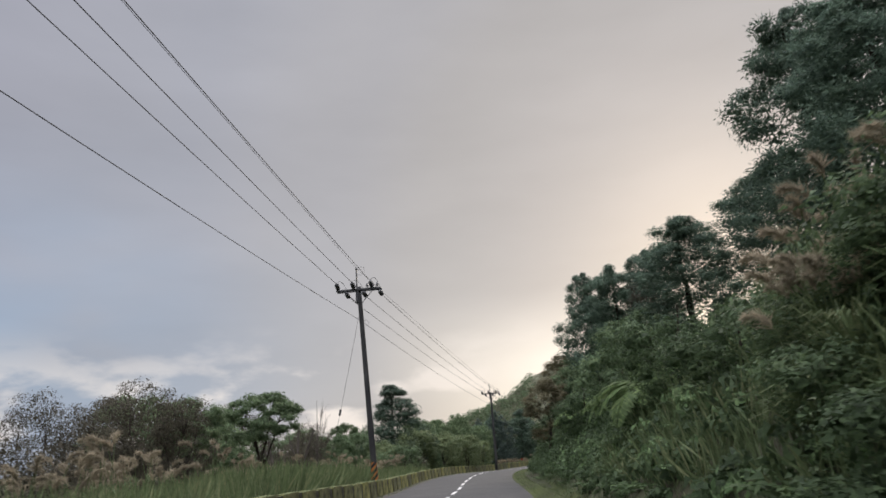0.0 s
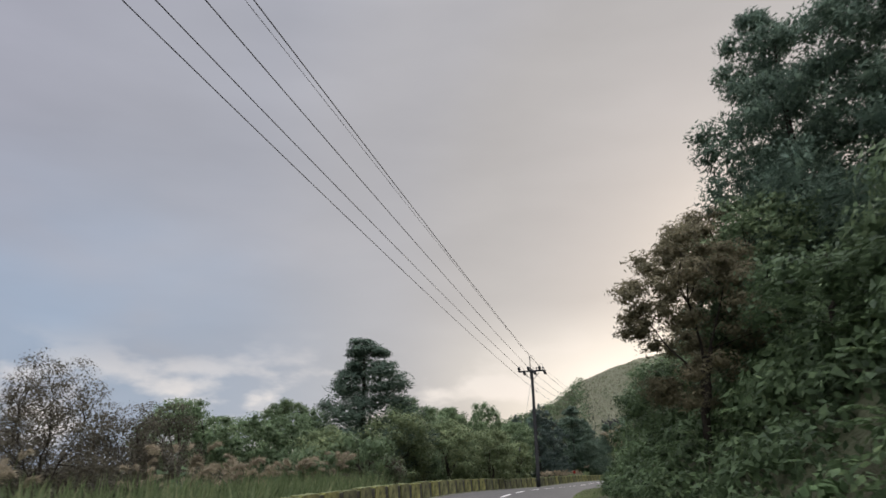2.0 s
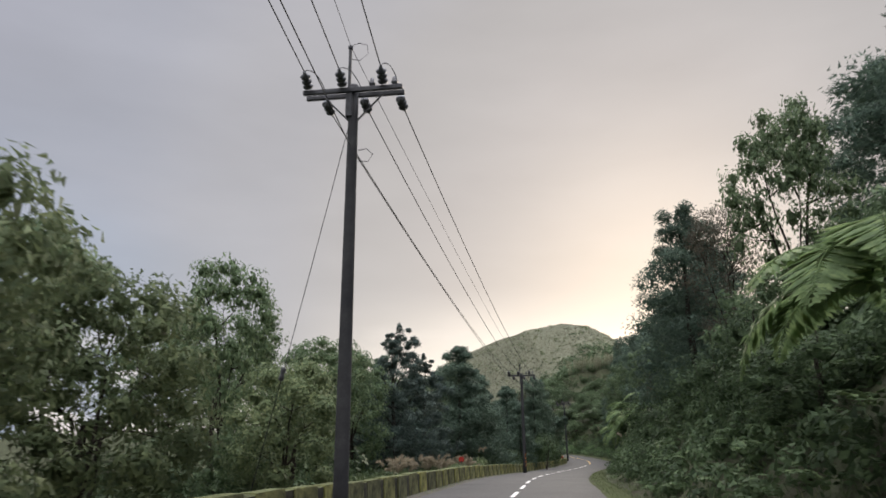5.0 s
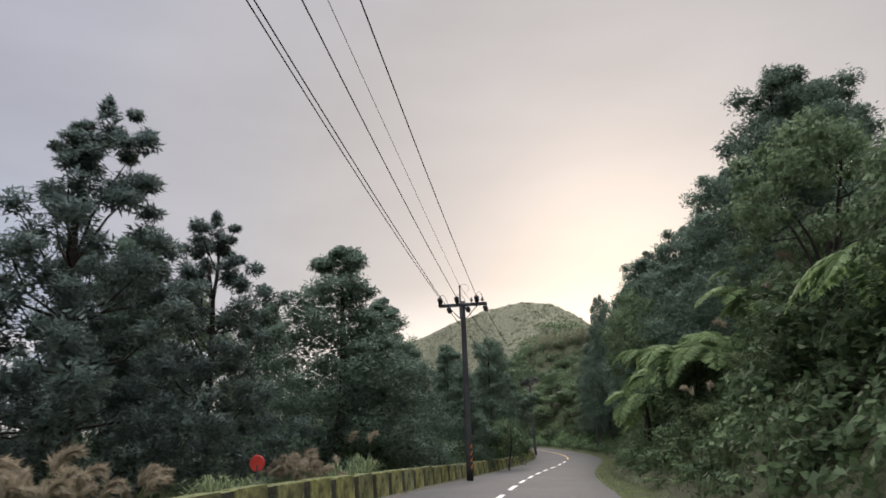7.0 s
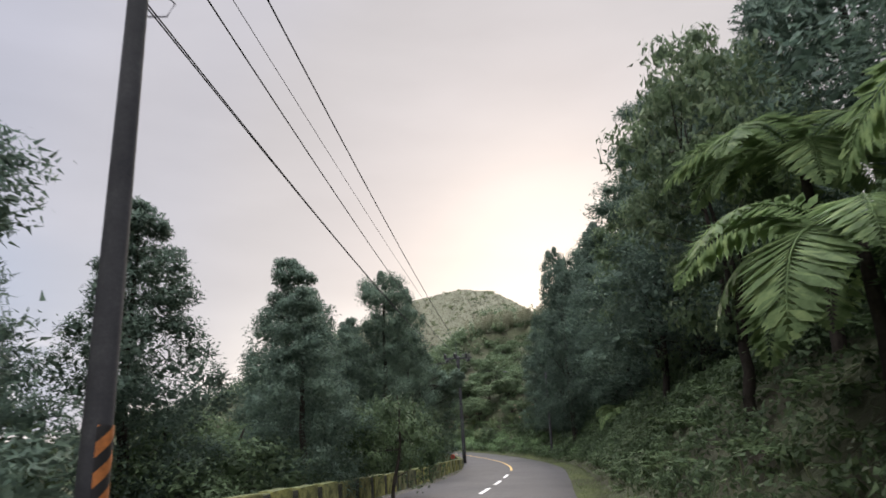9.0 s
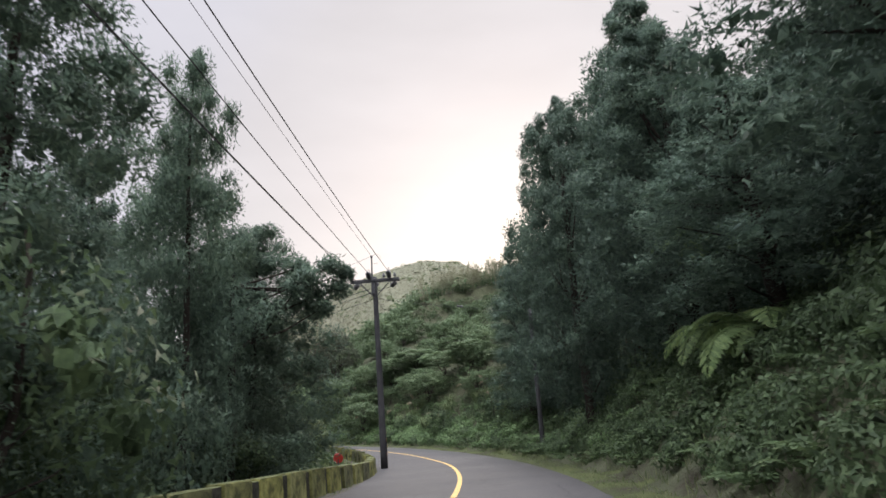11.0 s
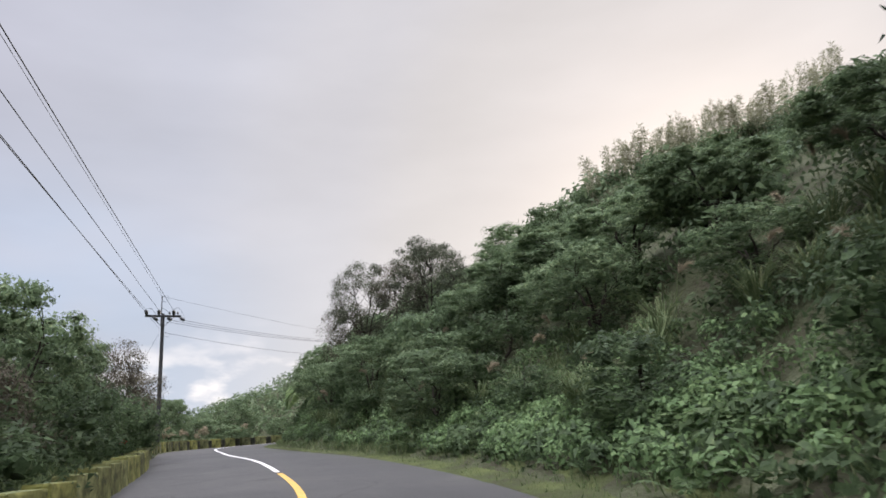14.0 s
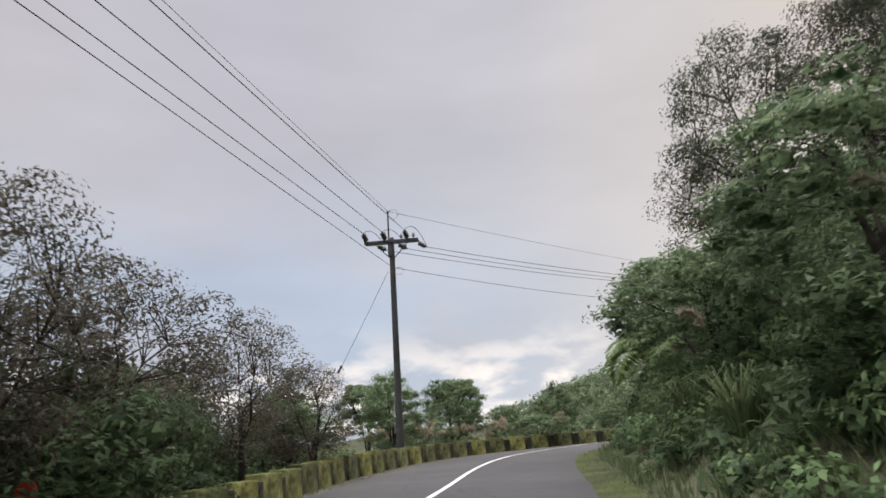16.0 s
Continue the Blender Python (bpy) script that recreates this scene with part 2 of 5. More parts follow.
def paint_material(name, col):
    """Road paint, worn through to the asphalt."""
    m, nt, b = material(name, 0.6, 0.3)
    v = coords(nt)
    n = noise_node(nt, 9, 6, 0.7, v)
    r = ramp_node(nt, [(0.36, (0.10, 0.095, 0.09)), (0.47, col)])
    nt.links.new(n.outputs["Fac"], r.inputs["Fac"])
    nt.links.new(r.outputs["Color"], b.inputs["Base Color"])
    return m


def block_material(name, shades):
    """Cast concrete with flaking yellow paint, black grime and moss on top."""
    m, nt, b = material(name, 0.85, 0.2)
    v = coords(nt)
    oi = nt.nodes.new("ShaderNodeObjectInfo")
    tint = ramp_node(nt, shades)
    nt.links.new(oi.outputs["Random"], tint.inputs["Fac"])
    n = noise_node(nt, 2.6, 6, 0.65, v, 0.4)
    g = ramp_node(nt, [(0.38, (0.25, 0.27, 0.22)), (0.62, (1.1, 1.1, 1.05))])
    nt.links.new(n.outputs["Fac"], g.inputs["Fac"])
    c = mixc(nt, 1.0, tint.outputs["Color"], g.outputs["Color"], "MULTIPLY")
    sepn = nt.nodes.new("ShaderNodeSeparateXYZ")
    geo = nt.nodes.new("ShaderNodeNewGeometry")
    nt.links.new(geo.outputs["Normal"], sepn.inputs[0])
    up = nt.nodes.new("ShaderNodeMapRange")
    up.inputs["From Min"].default_value, up.inputs["From Max"].default_value = 0.35, 0.8
    nt.links.new(sepn.outputs["Z"], up.inputs["Value"])
    mo = ramp_node(nt, [(0.35, (0.055, 0.068, 0.028)), (0.65, (0.13, 0.138, 0.055))])
    nt.links.new(noise_node(nt, 14, 4, 0.6, v).outputs["Fac"], mo.inputs["Fac"])
    c = mixc(nt, up.outputs[0], c, mo.outputs["Color"])
    nt.links.new(c, b.inputs["Base Color"])
    bump(nt, b, noise_node(nt, 24, 5, 0.6, v).outputs["Fac"], 0.6, 0.02)
    return m


def stripe_material():
    """Slanting orange and black warning bands."""
    m, nt, b = material("warning_stripes", 0.5, 0.4)
    t = nt.nodes.new("ShaderNodeTexCoord")
    w = nt.nodes.new("ShaderNodeTexWave")
    w.wave_type, w.bands_direction = "BANDS", "DIAGONAL"
    w.inputs["Scale"].default_value, w.inputs["Distortion"].default_value = 2.05, 0.0
    mp = nt.nodes.new("ShaderNodeMapping")
    mp.inputs["Scale"].default_value = (1.0, 1.0, 1.0)
    nt.links.new(t.outputs["UV"], mp.inputs["Vector"])
    nt.links.new(mp.outputs[0], w.inputs["Vector"])
    r = ramp_node(nt, [(0.48, (0.018, 0.017, 0.016)), (0.52, (0.42, 0.15, 0.04))])
    nt.links.new(w.outputs["Fac"], r.inputs["Fac"])
    n = ramp_node(nt, [(0.3, (0.5, 0.5, 0.5)), (0.6, (1, 1, 1))])
    nt.links.new(noise_node(nt, 7, 5, 0.6, coords(nt)).outputs["Fac"], n.inputs["Fac"])
    nt.links.new(mixc(nt, 1.0, r.outputs["Color"], n.outputs["Color"], "MULTIPLY"), b.inputs["Base Color"])
    return m


M_ASPHALT = asphalt_material()
M_WHITE = paint_material("worn_white_paint", (0.62, 0.61, 0.58))
M_YELLOW = paint_material("worn_yellow_paint", (0.50, 0.31, 0.06))
M_BLOCK = block_material("yellowed_mossy_concrete", [(0.0, (0.106, 0.112, 0.055)), (0.45, (0.168, 0.171, 0.065)), (0.75, (0.258, 0.254, 0.080)), (1.0, (0.190, 0.195, 0.095))])
M_DARKBLOCK = block_material("black_painted_mossy_concrete", [(0.0, (0.04, 0.04, 0.03)), (1.0, (0.065, 0.062, 0.045))])
M_STRIPE = stripe_material()
M_GROUND = surface("earth_and_grass", [(0.3, (0.040, 0.035, 0.024)), (0.5, (0.055, 0.062, 0.034)), (0.72, (0.095, 0.10, 0.06))], 0.5, 7, 0.95, 0.1, 0.8, 0.15)
M_VERGE = surface("moss_and_short_grass", [(0.3, (0.036, 0.032, 0.024)), (0.48, (0.050, 0.061, 0.024)), (0.7, (0.086, 0.101, 0.036))], 0.9, 14, 0.95, 0.1, 0.9, 0.06)
M_GRAVEL = surface("dirt_and_gravel", [(0.3, (0.07, 0.065, 0.055)), (0.55, (0.11, 0.10, 0.085)), (0.75, (0.06, 0.075, 0.03))], 0.8, 40, 0.95, 0.1, 0.8, 0.03)
M_POLE = surface("weathered_pole", [(0.3, (0.022, 0.022, 0.024)), (0.55, (0.040, 0.040, 0.041)), (0.75, (0.066, 0.065, 0.064))], 1.4, 26, 0.8, 0.25, 0.4, 0.01)
M_STEEL = surface("weathered_steel", [(0.3, (0.03, 0.03, 0.032)), (0.7, (0.075, 0.075, 0.08))], 5, 40, 0.55, 0.4, 0.2, 0.003, metal=0.3)
M_WIRE = surface("black_cable", [(0.3, (0.012, 0.012, 0.013)), (0.7, (0.03, 0.03, 0.032))], 3, 20, 0.6, 0.3, 0.1, 0.002)
M_PORCELAIN = surface("dark_glazed_porcelain", [(0.3, (0.035, 0.035, 0.038)), (0.55, (0.06, 0.06, 0.062)), (0.75, (0.22, 0.22, 0.22))], 9, 20, 0.3, 0.5, 0.05, 0.002)
M_GREY = surface("grey_porcelain", [(0.3, (0.08, 0.08, 0.085)), (0.7, (0.15, 0.15, 0.155))], 6, 20, 0.3, 0.5, 0.05, 0.002)
M_BARK = surface("bark", [(0.3, (0.018, 0.015, 0.012)), (0.6, (0.043, 0.036, 0.029)), (0.8, (0.072, 0.063, 0.053))], 3, 18, 0.95, 0.1, 0.9, 0.03)
M_DEAD = surface("bleached_dead_wood", [(0.3, (0.05, 0.042, 0.036)), (0.7, (0.13, 0.115, 0.10))], 3, 18, 0.95, 0.1, 0.8, 0.02)
M_RED = surface("red_reflector", [(0.3, (0.26, 0.022, 0.016)), (0.7, (0.42, 0.04, 0.026))], 6, 30, 0.4, 0.4, 0.05, 0.002)
M_CEDAR = leaf_material("cedar_foliage", [(0.1, (0.037, 0.067, 0.046)), (0.5, (0.068, 0.121, 0.075)), (0.9, (0.131, 0.202, 0.116))], 0.35, 0.6)
# M_CEDAR lightened: light and haze on the left-hand cedars, put into colour
M_CEDAR_LIT = leaf_material("lit_cedar_foliage", [(0.1, (0.042, 0.073, 0.049)), (0.5, (0.077, 0.136, 0.080)), (0.9, (0.145, 0.220, 0.117))], 0.4, 0.6)
M_PINE = leaf_material("pine_foliage", [(0.1, (0.038, 0.070, 0.059)), (0.5, (0.073, 0.118, 0.095)), (0.9, (0.148, 0.197, 0.149))], 0.35, 0.6)
M_BROAD = leaf_material("broad_leaves", [(0.1, (0.045, 0.079, 0.031)), (0.5, (0.089, 0.151, 0.052)), (0.9, (0.186, 0.252, 0.088))], 0.38, 0.5)
M_OLIVE = leaf_material("olive_leaves", [(0.1, (0.052, 0.083, 0.028)), (0.5, (0.102, 0.144, 0.045)), (0.9, (0.197, 0.237, 0.068))], 0.3, 0.55)
M_BROWN = leaf_material("brown_sparse_leaves", [(0.1, (0.035, 0.034, 0.021)), (0.5, (0.067, 0.057, 0.035)), (0.9, (0.107, 0.097, 0.051))], 0.3, 0.6)
M_GOLDEN = leaf_material("golden_brown_leaves", [(0.1, (0.070, 0.066, 0.030)), (0.5, (0.140, 0.122, 0.054)), (0.9, (0.250, 0.200, 0.090))], 0.45, 0.55)
M_RUSTY = leaf_material("rusty_green_leaves", [(0.1, (0.032, 0.046, 0.023)), (0.5, (0.064, 0.080, 0.040)), (0.9, (0.111, 0.114, 0.058))], 0.3, 0.6)
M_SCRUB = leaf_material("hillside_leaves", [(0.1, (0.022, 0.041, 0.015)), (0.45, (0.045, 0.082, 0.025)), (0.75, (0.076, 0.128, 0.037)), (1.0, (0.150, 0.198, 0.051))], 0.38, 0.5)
M_LUSH = leaf_material("lush_bank_leaves", [(0.1, (0.056, 0.112, 0.030)), (0.45, (0.102, 0.198, 0.049)), (0.8, (0.176, 0.292, 0.075)), (1.0, (0.279, 0.318, 0.104))], 0.4, 0.5)
M_FERN = leaf_material("fern_fronds", [(0.1, (0.036, 0.070, 0.018)), (0.5, (0.066, 0.122, 0.031)), (0.9, (0.129, 0.195, 0.043))], 0.35, 0.5)
M_FROND = leaf_material("tree_fern_fronds", [(0.1, (0.058, 0.105, 0.022)), (0.5, (0.106, 0.183, 0.039)), (0.9, (0.206, 0.292, 0.054))], 0.45, 0.5)
M_GRASS = leaf_material("grass_blades", [(0.1, (0.041, 0.068, 0.019)), (0.5, (0.088, 0.131, 0.037)), (0.9, (0.188, 0.195, 0.074))], 0.35, 0.6)
M_PLUME = leaf_material("seed_plumes", [(0.1, (0.181, 0.140, 0.078)), (0.5, (0.266, 0.215, 0.125)), (0.9, (0.367, 0.320, 0.206))], 0.4, 0.8, 0.1)
M_BAMBOO = leaf_material("bamboo_leaves", [(0.1, (0.143, 0.154, 0.078)), (0.5, (0.247, 0.243, 0.137)), (0.9, (0.377, 0.339, 0.215))], 0.45, 0.6)
# pale grass, lightened further so the colour carries the distance haze
M_HILL = leaf_material("hazed_hill_scrub", [(0.1, (0.180, 0.186, 0.111)), (0.5, (0.230, 0.235, 0.136)), (0.9, (0.286, 0.281, 0.171))], 0.3, 0.9, 0.08)

# ---- mesh helpers ----


def mesh_np(name, verts, faces, mat=None, smooth=False, normals=None):
    """A mesh from numpy arrays of points and of quads or triangles; normals: softer shading for leaves."""
    verts, faces = np.asarray(verts, np.float32), np.asarray(faces, np.int32)
    me = bpy.data.meshes.new(name)
    me.vertices.add(len(verts))
    me.vertices.foreach_set("co", verts.ravel())
    k = faces.shape[1]
    me.loops.add(faces.size)
    me.loops.foreach_set("vertex_index", faces.ravel())
    me.polygons.add(len(faces))
    me.polygons.foreach_set("loop_start", np.arange(0, faces.size, k, dtype=np.int32))
    me.polygons.foreach_set("loop_total", np.full(len(faces), k, np.int32))
    if smooth:
        me.polygons.foreach_set("use_smooth", np.ones(len(faces), bool))
    me.update(calc_edges=True)
    if normals is not None:
        me.polygons.foreach_set("use_smooth", np.ones(len(faces), bool))
        me.normals_split_custom_set_from_vertices(unit(np.asarray(normals, float)))
    if mat:
        me.materials.append(mat)
    return me


def child(name, me, parent, label=""):
    ob = new(name, me)
    ob.parent = parent
    return tagged(ob, label)


def part(name, bm, mat, parent, label="", smooth=False):
    me = bpy.data.meshes.new(name)
    for f in bm.faces:
        f.smooth = smooth
    bm.to_mesh(me)
    bm.free()
    me.materials.append(mat)
    return child(name, me, parent, label)


class Soup:
    """Collects quads as arrays."""

    def __init__(self):
        self.v, self.f, self.m, self.n = [], [], [], 0

    def add(self, v, f, m=None):
        self.v.append(np.asarray(v, float))
        if m is not None:
            self.m.append(m)
        self.f.append(np.asarray(f, int) + self.n)
        self.n += len(v)

    def mesh(self, name, mat, smooth=False):
        return mesh_np(name, np.concatenate(self.v), np.concatenate(self.f), mat, smooth, np.concatenate(self.m) if self.m else None)


def unit(a):
    return a / np.maximum(np.linalg.norm(a, axis=-1, keepdims=True), 1e-9)


def leaf_quads(c, axis, normal, length, width):
    """Pointed leaves: centres, directions, facings and sizes as arrays."""
    axis = unit(axis)
    side = unit(np.cross(axis, normal))
    L, W = np.asarray(length).reshape(-1, 1), np.asarray(width).reshape(-1, 1)
    nrm = np.cross(side, axis)
    v = np.stack([c - axis * L * 0.5, c + side * W * 0.5 + axis * L * 0.05 + nrm * W * 0.12, c + axis * L * 0.5, c - side * W * 0.5 + axis * L * 0.05 + nrm * W * 0.12], 1)
    return v.reshape(-1, 3), np.arange(len(c) * 4).reshape(-1, 4)


def leaf_tips(c, axis, normal, length, width):
    """Leaves of one triangle each."""
    axis = unit(axis)
    side = unit(np.cross(axis, normal))
    L, W = np.asarray(length).reshape(-1, 1), np.asarray(width).reshape(-1, 1)
    v = np.stack([c - axis * L * 0.45 + side * W * 0.5, c + axis * L * 0.6, c - axis * L * 0.45 - side * W * 0.5], 1)
    return v.reshape(-1, 3), np.arange(len(c) * 3).reshape(-1, 3)


def puff_leaves(rng, centres, radii, per, length, width, spiky=0.0, up=0.25, fill=0.28, maker=leaf_quads):
    """Leaves on the outside of many clumps."""
    n = len(centres) * per
    c, r = np.repeat(centres, per, 0), np.repeat(radii, per, 0)
    d = unit(rng.normal(size=(n, 3)) + (0, 0, up))
    p = c + d * r * (1 - fill * rng.random((n, 1)) ** 1.5 + 0.12 * rng.normal(size=(n, 1)))
    tang = unit(np.cross(d, rng.normal(size=(n, 3))))
    axis = unit(tang * (1 - spiky) + d * spiky + rng.normal(size=(n, 3)) * 0.25 - np.array((0, 0, 0.15 * (1 - spiky))))
    nr = unit(d + rng.normal(size=(n, 3)) * 0.55)
    k = 0.65 + 0.7 * rng.random(n)
    v, f = maker(p, axis, nr, length * k, width * k)
    soft = unit(d + 0.22 * nr + rng.normal(size=(n, 3)) * 0.12)
    return v, f, np.repeat(soft, f.shape[1], 0)


def buried(p, own, centres, radii, share):
    """Which points lie well inside a clump other than their own."""
    out = np.zeros(len(p), bool)
    for k, (c, r) in enumerate(zip(centres, radii)):
        out |= ((((p - c) / r) ** 2).sum(1) < share * share) & (own != k)
    return out


def inner_leaves(rng, centres, radii, share, per):
    """The dense dim inside of each clump: broad sprays close to its middle."""
    n = len(centres) * per
    c, r = np.repeat(centres, per, 0), np.repeat(radii, per, 0)
    d = unit(rng.normal(size=(n, 3)))
    p = c + d * r * share * rng.uniform(0.5, 1.25, (n, 1))
    ok = ~buried(p, np.repeat(np.arange(len(centres)), per), centres, radii, 0.5)
    p, d, r = p[ok], d[ok], r[ok]
    axis = unit(np.cross(d, rng.normal(size=d.shape)) + rng.normal(size=d.shape) * 0.3)
    ln = np.minimum(r[:, 0] * rng.uniform(0.45, 0.75, len(r)), 0.32)
    v, f = leaf_quads(p, axis, unit(d + rng.normal(size=d.shape) * 0.4), ln, ln * 0.62)
    return v, f, np.repeat(d, 4, 0)


def tube(points, radii, sides=8):
    """A tapered tube along points."""
    pts, rad = np.asarray(points, float), np.asarray(radii, float)
    t = unit(np.gradient(pts, axis=0))
    ref = np.where(np.abs(t[:, 2:3]) > 0.9, np.array([[1.0, 0, 0]]), np.array([[0, 0, 1.0]]))
    a = unit(np.cross(t, ref))
    b = np.cross(t, a)
    ang = np.arange(sides) * 2 * np.pi / sides
    v = pts[:, None] + rad[:, None, None] * (np.cos(ang)[None, :, None] * a[:, None] + np.sin(ang)[None, :, None] * b[:, None])
    v = v.reshape(-1, 3)
    n = len(pts)
    i, j = np.meshgrid(np.arange(n - 1), np.arange(sides), indexing="ij")
    f = np.stack([i * sides + j, i * sides + (j + 1) % sides, (i + 1) * sides + (j + 1) % sides, (i + 1) * sides + j], -1).reshape(-1, 4)
    return v, f


def box_bm(sx, sy, sz, at=(0, 0, 0), bevel=0.0, rot=None):
    bm = bmesh.new()
    bmesh.ops.create_cube(bm, size=1)
    bmesh.ops.scale(bm, vec=(sx, sy, sz), verts=bm.verts)
    if bevel:
        bmesh.ops.bevel(bm, geom=bm.edges[:], offset=bevel, segments=2, affect="EDGES", profile=0.6)
    m = Matrix.Translation(at)
    if rot is not None:
        m = m @ rot
    bmesh.ops.transform(bm, matrix=m, verts=bm.verts)
    return bm


def lathe(profile, sides=14):
    """A turned shape from (radius, height) pairs, closed at both ends."""
    bm = bmesh.new()
    rings = []
    for r, z in profile:
        rings.append([bm.verts.new((r * math.cos(a), r * math.sin(a), z)) for a in (2 * math.pi * k / sides for k in range(sides))])
    for lo, hi in zip(rings, rings[1:]):
        for k in range(sides):
            bm.faces.new((lo[k], lo[(k + 1) % sides], hi[(k + 1) % sides], hi[k]))
    bm.faces.new(rings[0][::-1])
    bm.faces.new(rings[-1])
    return bm


def turned_to(direction):
    return Vector(direction).to_track_quat("Z", "Y").to_matrix().to_4x4()


# ---- the road's line ----
CENTRE = [
    (5.6, -150.0, 2.2), (5.2, -60.0, 1.5), (4.8, -30.0, 1.3), (4.7, -10.1, 1.19), (4.5, 1.6, 1.1), (4.4, 14.3, 0.9), (4.2, 26.1, 0.73), (3.9, 38.0, 0.66),
    (4.0, 49.9, 0.64), (4.9, 62.3, 0.57), (6.6, 74.1, 0.35), (8.8, 86.1, 0.12), (11.0, 97.6, 0.02), (13.3, 109.5, -0.1), (16.1, 121.0, -0.28),
    (19.2, 132.8, -0.51), (22.6, 144.1, -0.67), (26.4, 155.4, -0.71), (30.0, 166.9, -0.63), (32.5, 178.5, -0.53), (33.0, 185.0, -0.35),
    (32.4, 191.6, -0.02), (30.8, 197.9, 0.31), (28.4, 204.0, 0.62), (25.6, 210.3, 0.88), (22.2, 216.9, 1.13), (18.9, 224.2, 1.36), (15.7, 231.3, 1.6),
    (13.7, 237.0, 1.79), (13.0, 242.0, 1.95), (13.8, 247.0, 2.1), (16.4, 251.5, 2.25), (21.0, 255.5, 2.4), (28.0, 258.5, 2.6), (38.0, 260.5, 2.9)]


def smooth_line(pts, step=0.5):
    """A curve through the points, in even steps."""
    p = np.array(pts)
    out = []
    for k in range(len(p) - 1):
        a, b, c, d = p[max(k - 1, 0)], p[k], p[k + 1], p[min(k + 2, len(p) - 1)]
        lb = np.linalg.norm((c - b)[:2])
        m1 = (c - a) / max(np.linalg.norm((c - a)[:2]), 1e-6) * lb
        m2 = (d - b) / max(np.linalg.norm((d - b)[:2]), 1e-6) * lb
        for u in np.linspace(0, 1, max(int(lb / 0.25), 2), endpoint=False):
            out.append((2 * u**3 - 3 * u * u + 1) * b + (u**3 - 2 * u * u + u) * m1 + (-2 * u**3 + 3 * u * u) * c + (u**3 - u * u) * m2)
    out = np.array(out + [p[-1]])
    s = np.r_[0, np.cumsum(np.linalg.norm(np.diff(out[:, :2], axis=0), axis=1))]
    q = np.arange(0, s[-1], step)
    return np.stack([np.interp(q, s, out[:, i]) for i in range(3)], 1)


LINE = smooth_line(CENTRE)
TAN = unit(np.gradient(LINE[:, :2], axis=0))
RIGHT = np.stack([TAN[:, 1], -TAN[:, 0]], 1)
S0 = int(np.argmin(np.abs(LINE[:, 1] + 10.1)))  # where the drive begins


def at_road(s, l, dz=0.0):
    """The place s metres on from the start of the drive and l metres right of the centre line."""
    k = min(max(S0 + s * 2, 0), len(LINE) - 1.001)
    i, u = int(k), k - int(k)
    c, r = LINE[i] * (1 - u) + LINE[i + 1] * u, RIGHT[i] * (1 - u) + RIGHT[i + 1] * u
    return Vector((c[0] + r[0] * l, c[1] + r[1] * l, c[2] + dz))


def heading(s):
    k = int(min(max(S0 + s * 2, 0), len(LINE) - 1))
    return math.atan2(TAN[k][1], TAN[k][0])


S_END = (len(LINE) - 1 - S0) / 2.0


def relative(x, y, upto=1e9):
    """Arrays of places: how far along, how far right of the centre line, the road's height there."""
    x, y = np.atleast_1d(x).astype(float), np.atleast_1d(y).astype(float)
    sub = LINE[: int(min(S0 + upto * 2, len(LINE))) : 2]
    best, bd = np.zeros(len(x), int), np.full(len(x), 1e18)
    for a in range(0, len(x), 4000):
        d = (x[a:a + 4000, None] - sub[None, :, 0]) ** 2 + (y[a:a + 4000, None] - sub[None, :, 1]) ** 2
        best[a:a + 4000] = d.argmin(1)
        bd[a:a + 4000] = d.min(1)
    k = best * 2
    v = np.stack([x - LINE[k, 0], y - LINE[k, 1]], 1)
    side = np.sign((v * RIGHT[k]).sum(1))
    return (k - S0) / 2.0, side * np.sqrt(bd), LINE[k, 2]


def wobble(x, y, scale, seed):
    """Smooth uneven ground, from a few crossing waves."""
    g = np.random.default_rng(seed)
    z = 0
    for k in range(7):
        a, w, ph = g.random() * 6.28, (0.6 + 1.2 * g.random()) / scale, g.random() * 6.28
        z = z + np.sin((x * math.cos(a) + y * math.sin(a)) * w * 6.28 + ph)
    return z / 4.0


def step01(a, b, x):
    u = np.clip((x - a) / (b - a), 0, 1)
    return u * u * (3 - 2 * u)


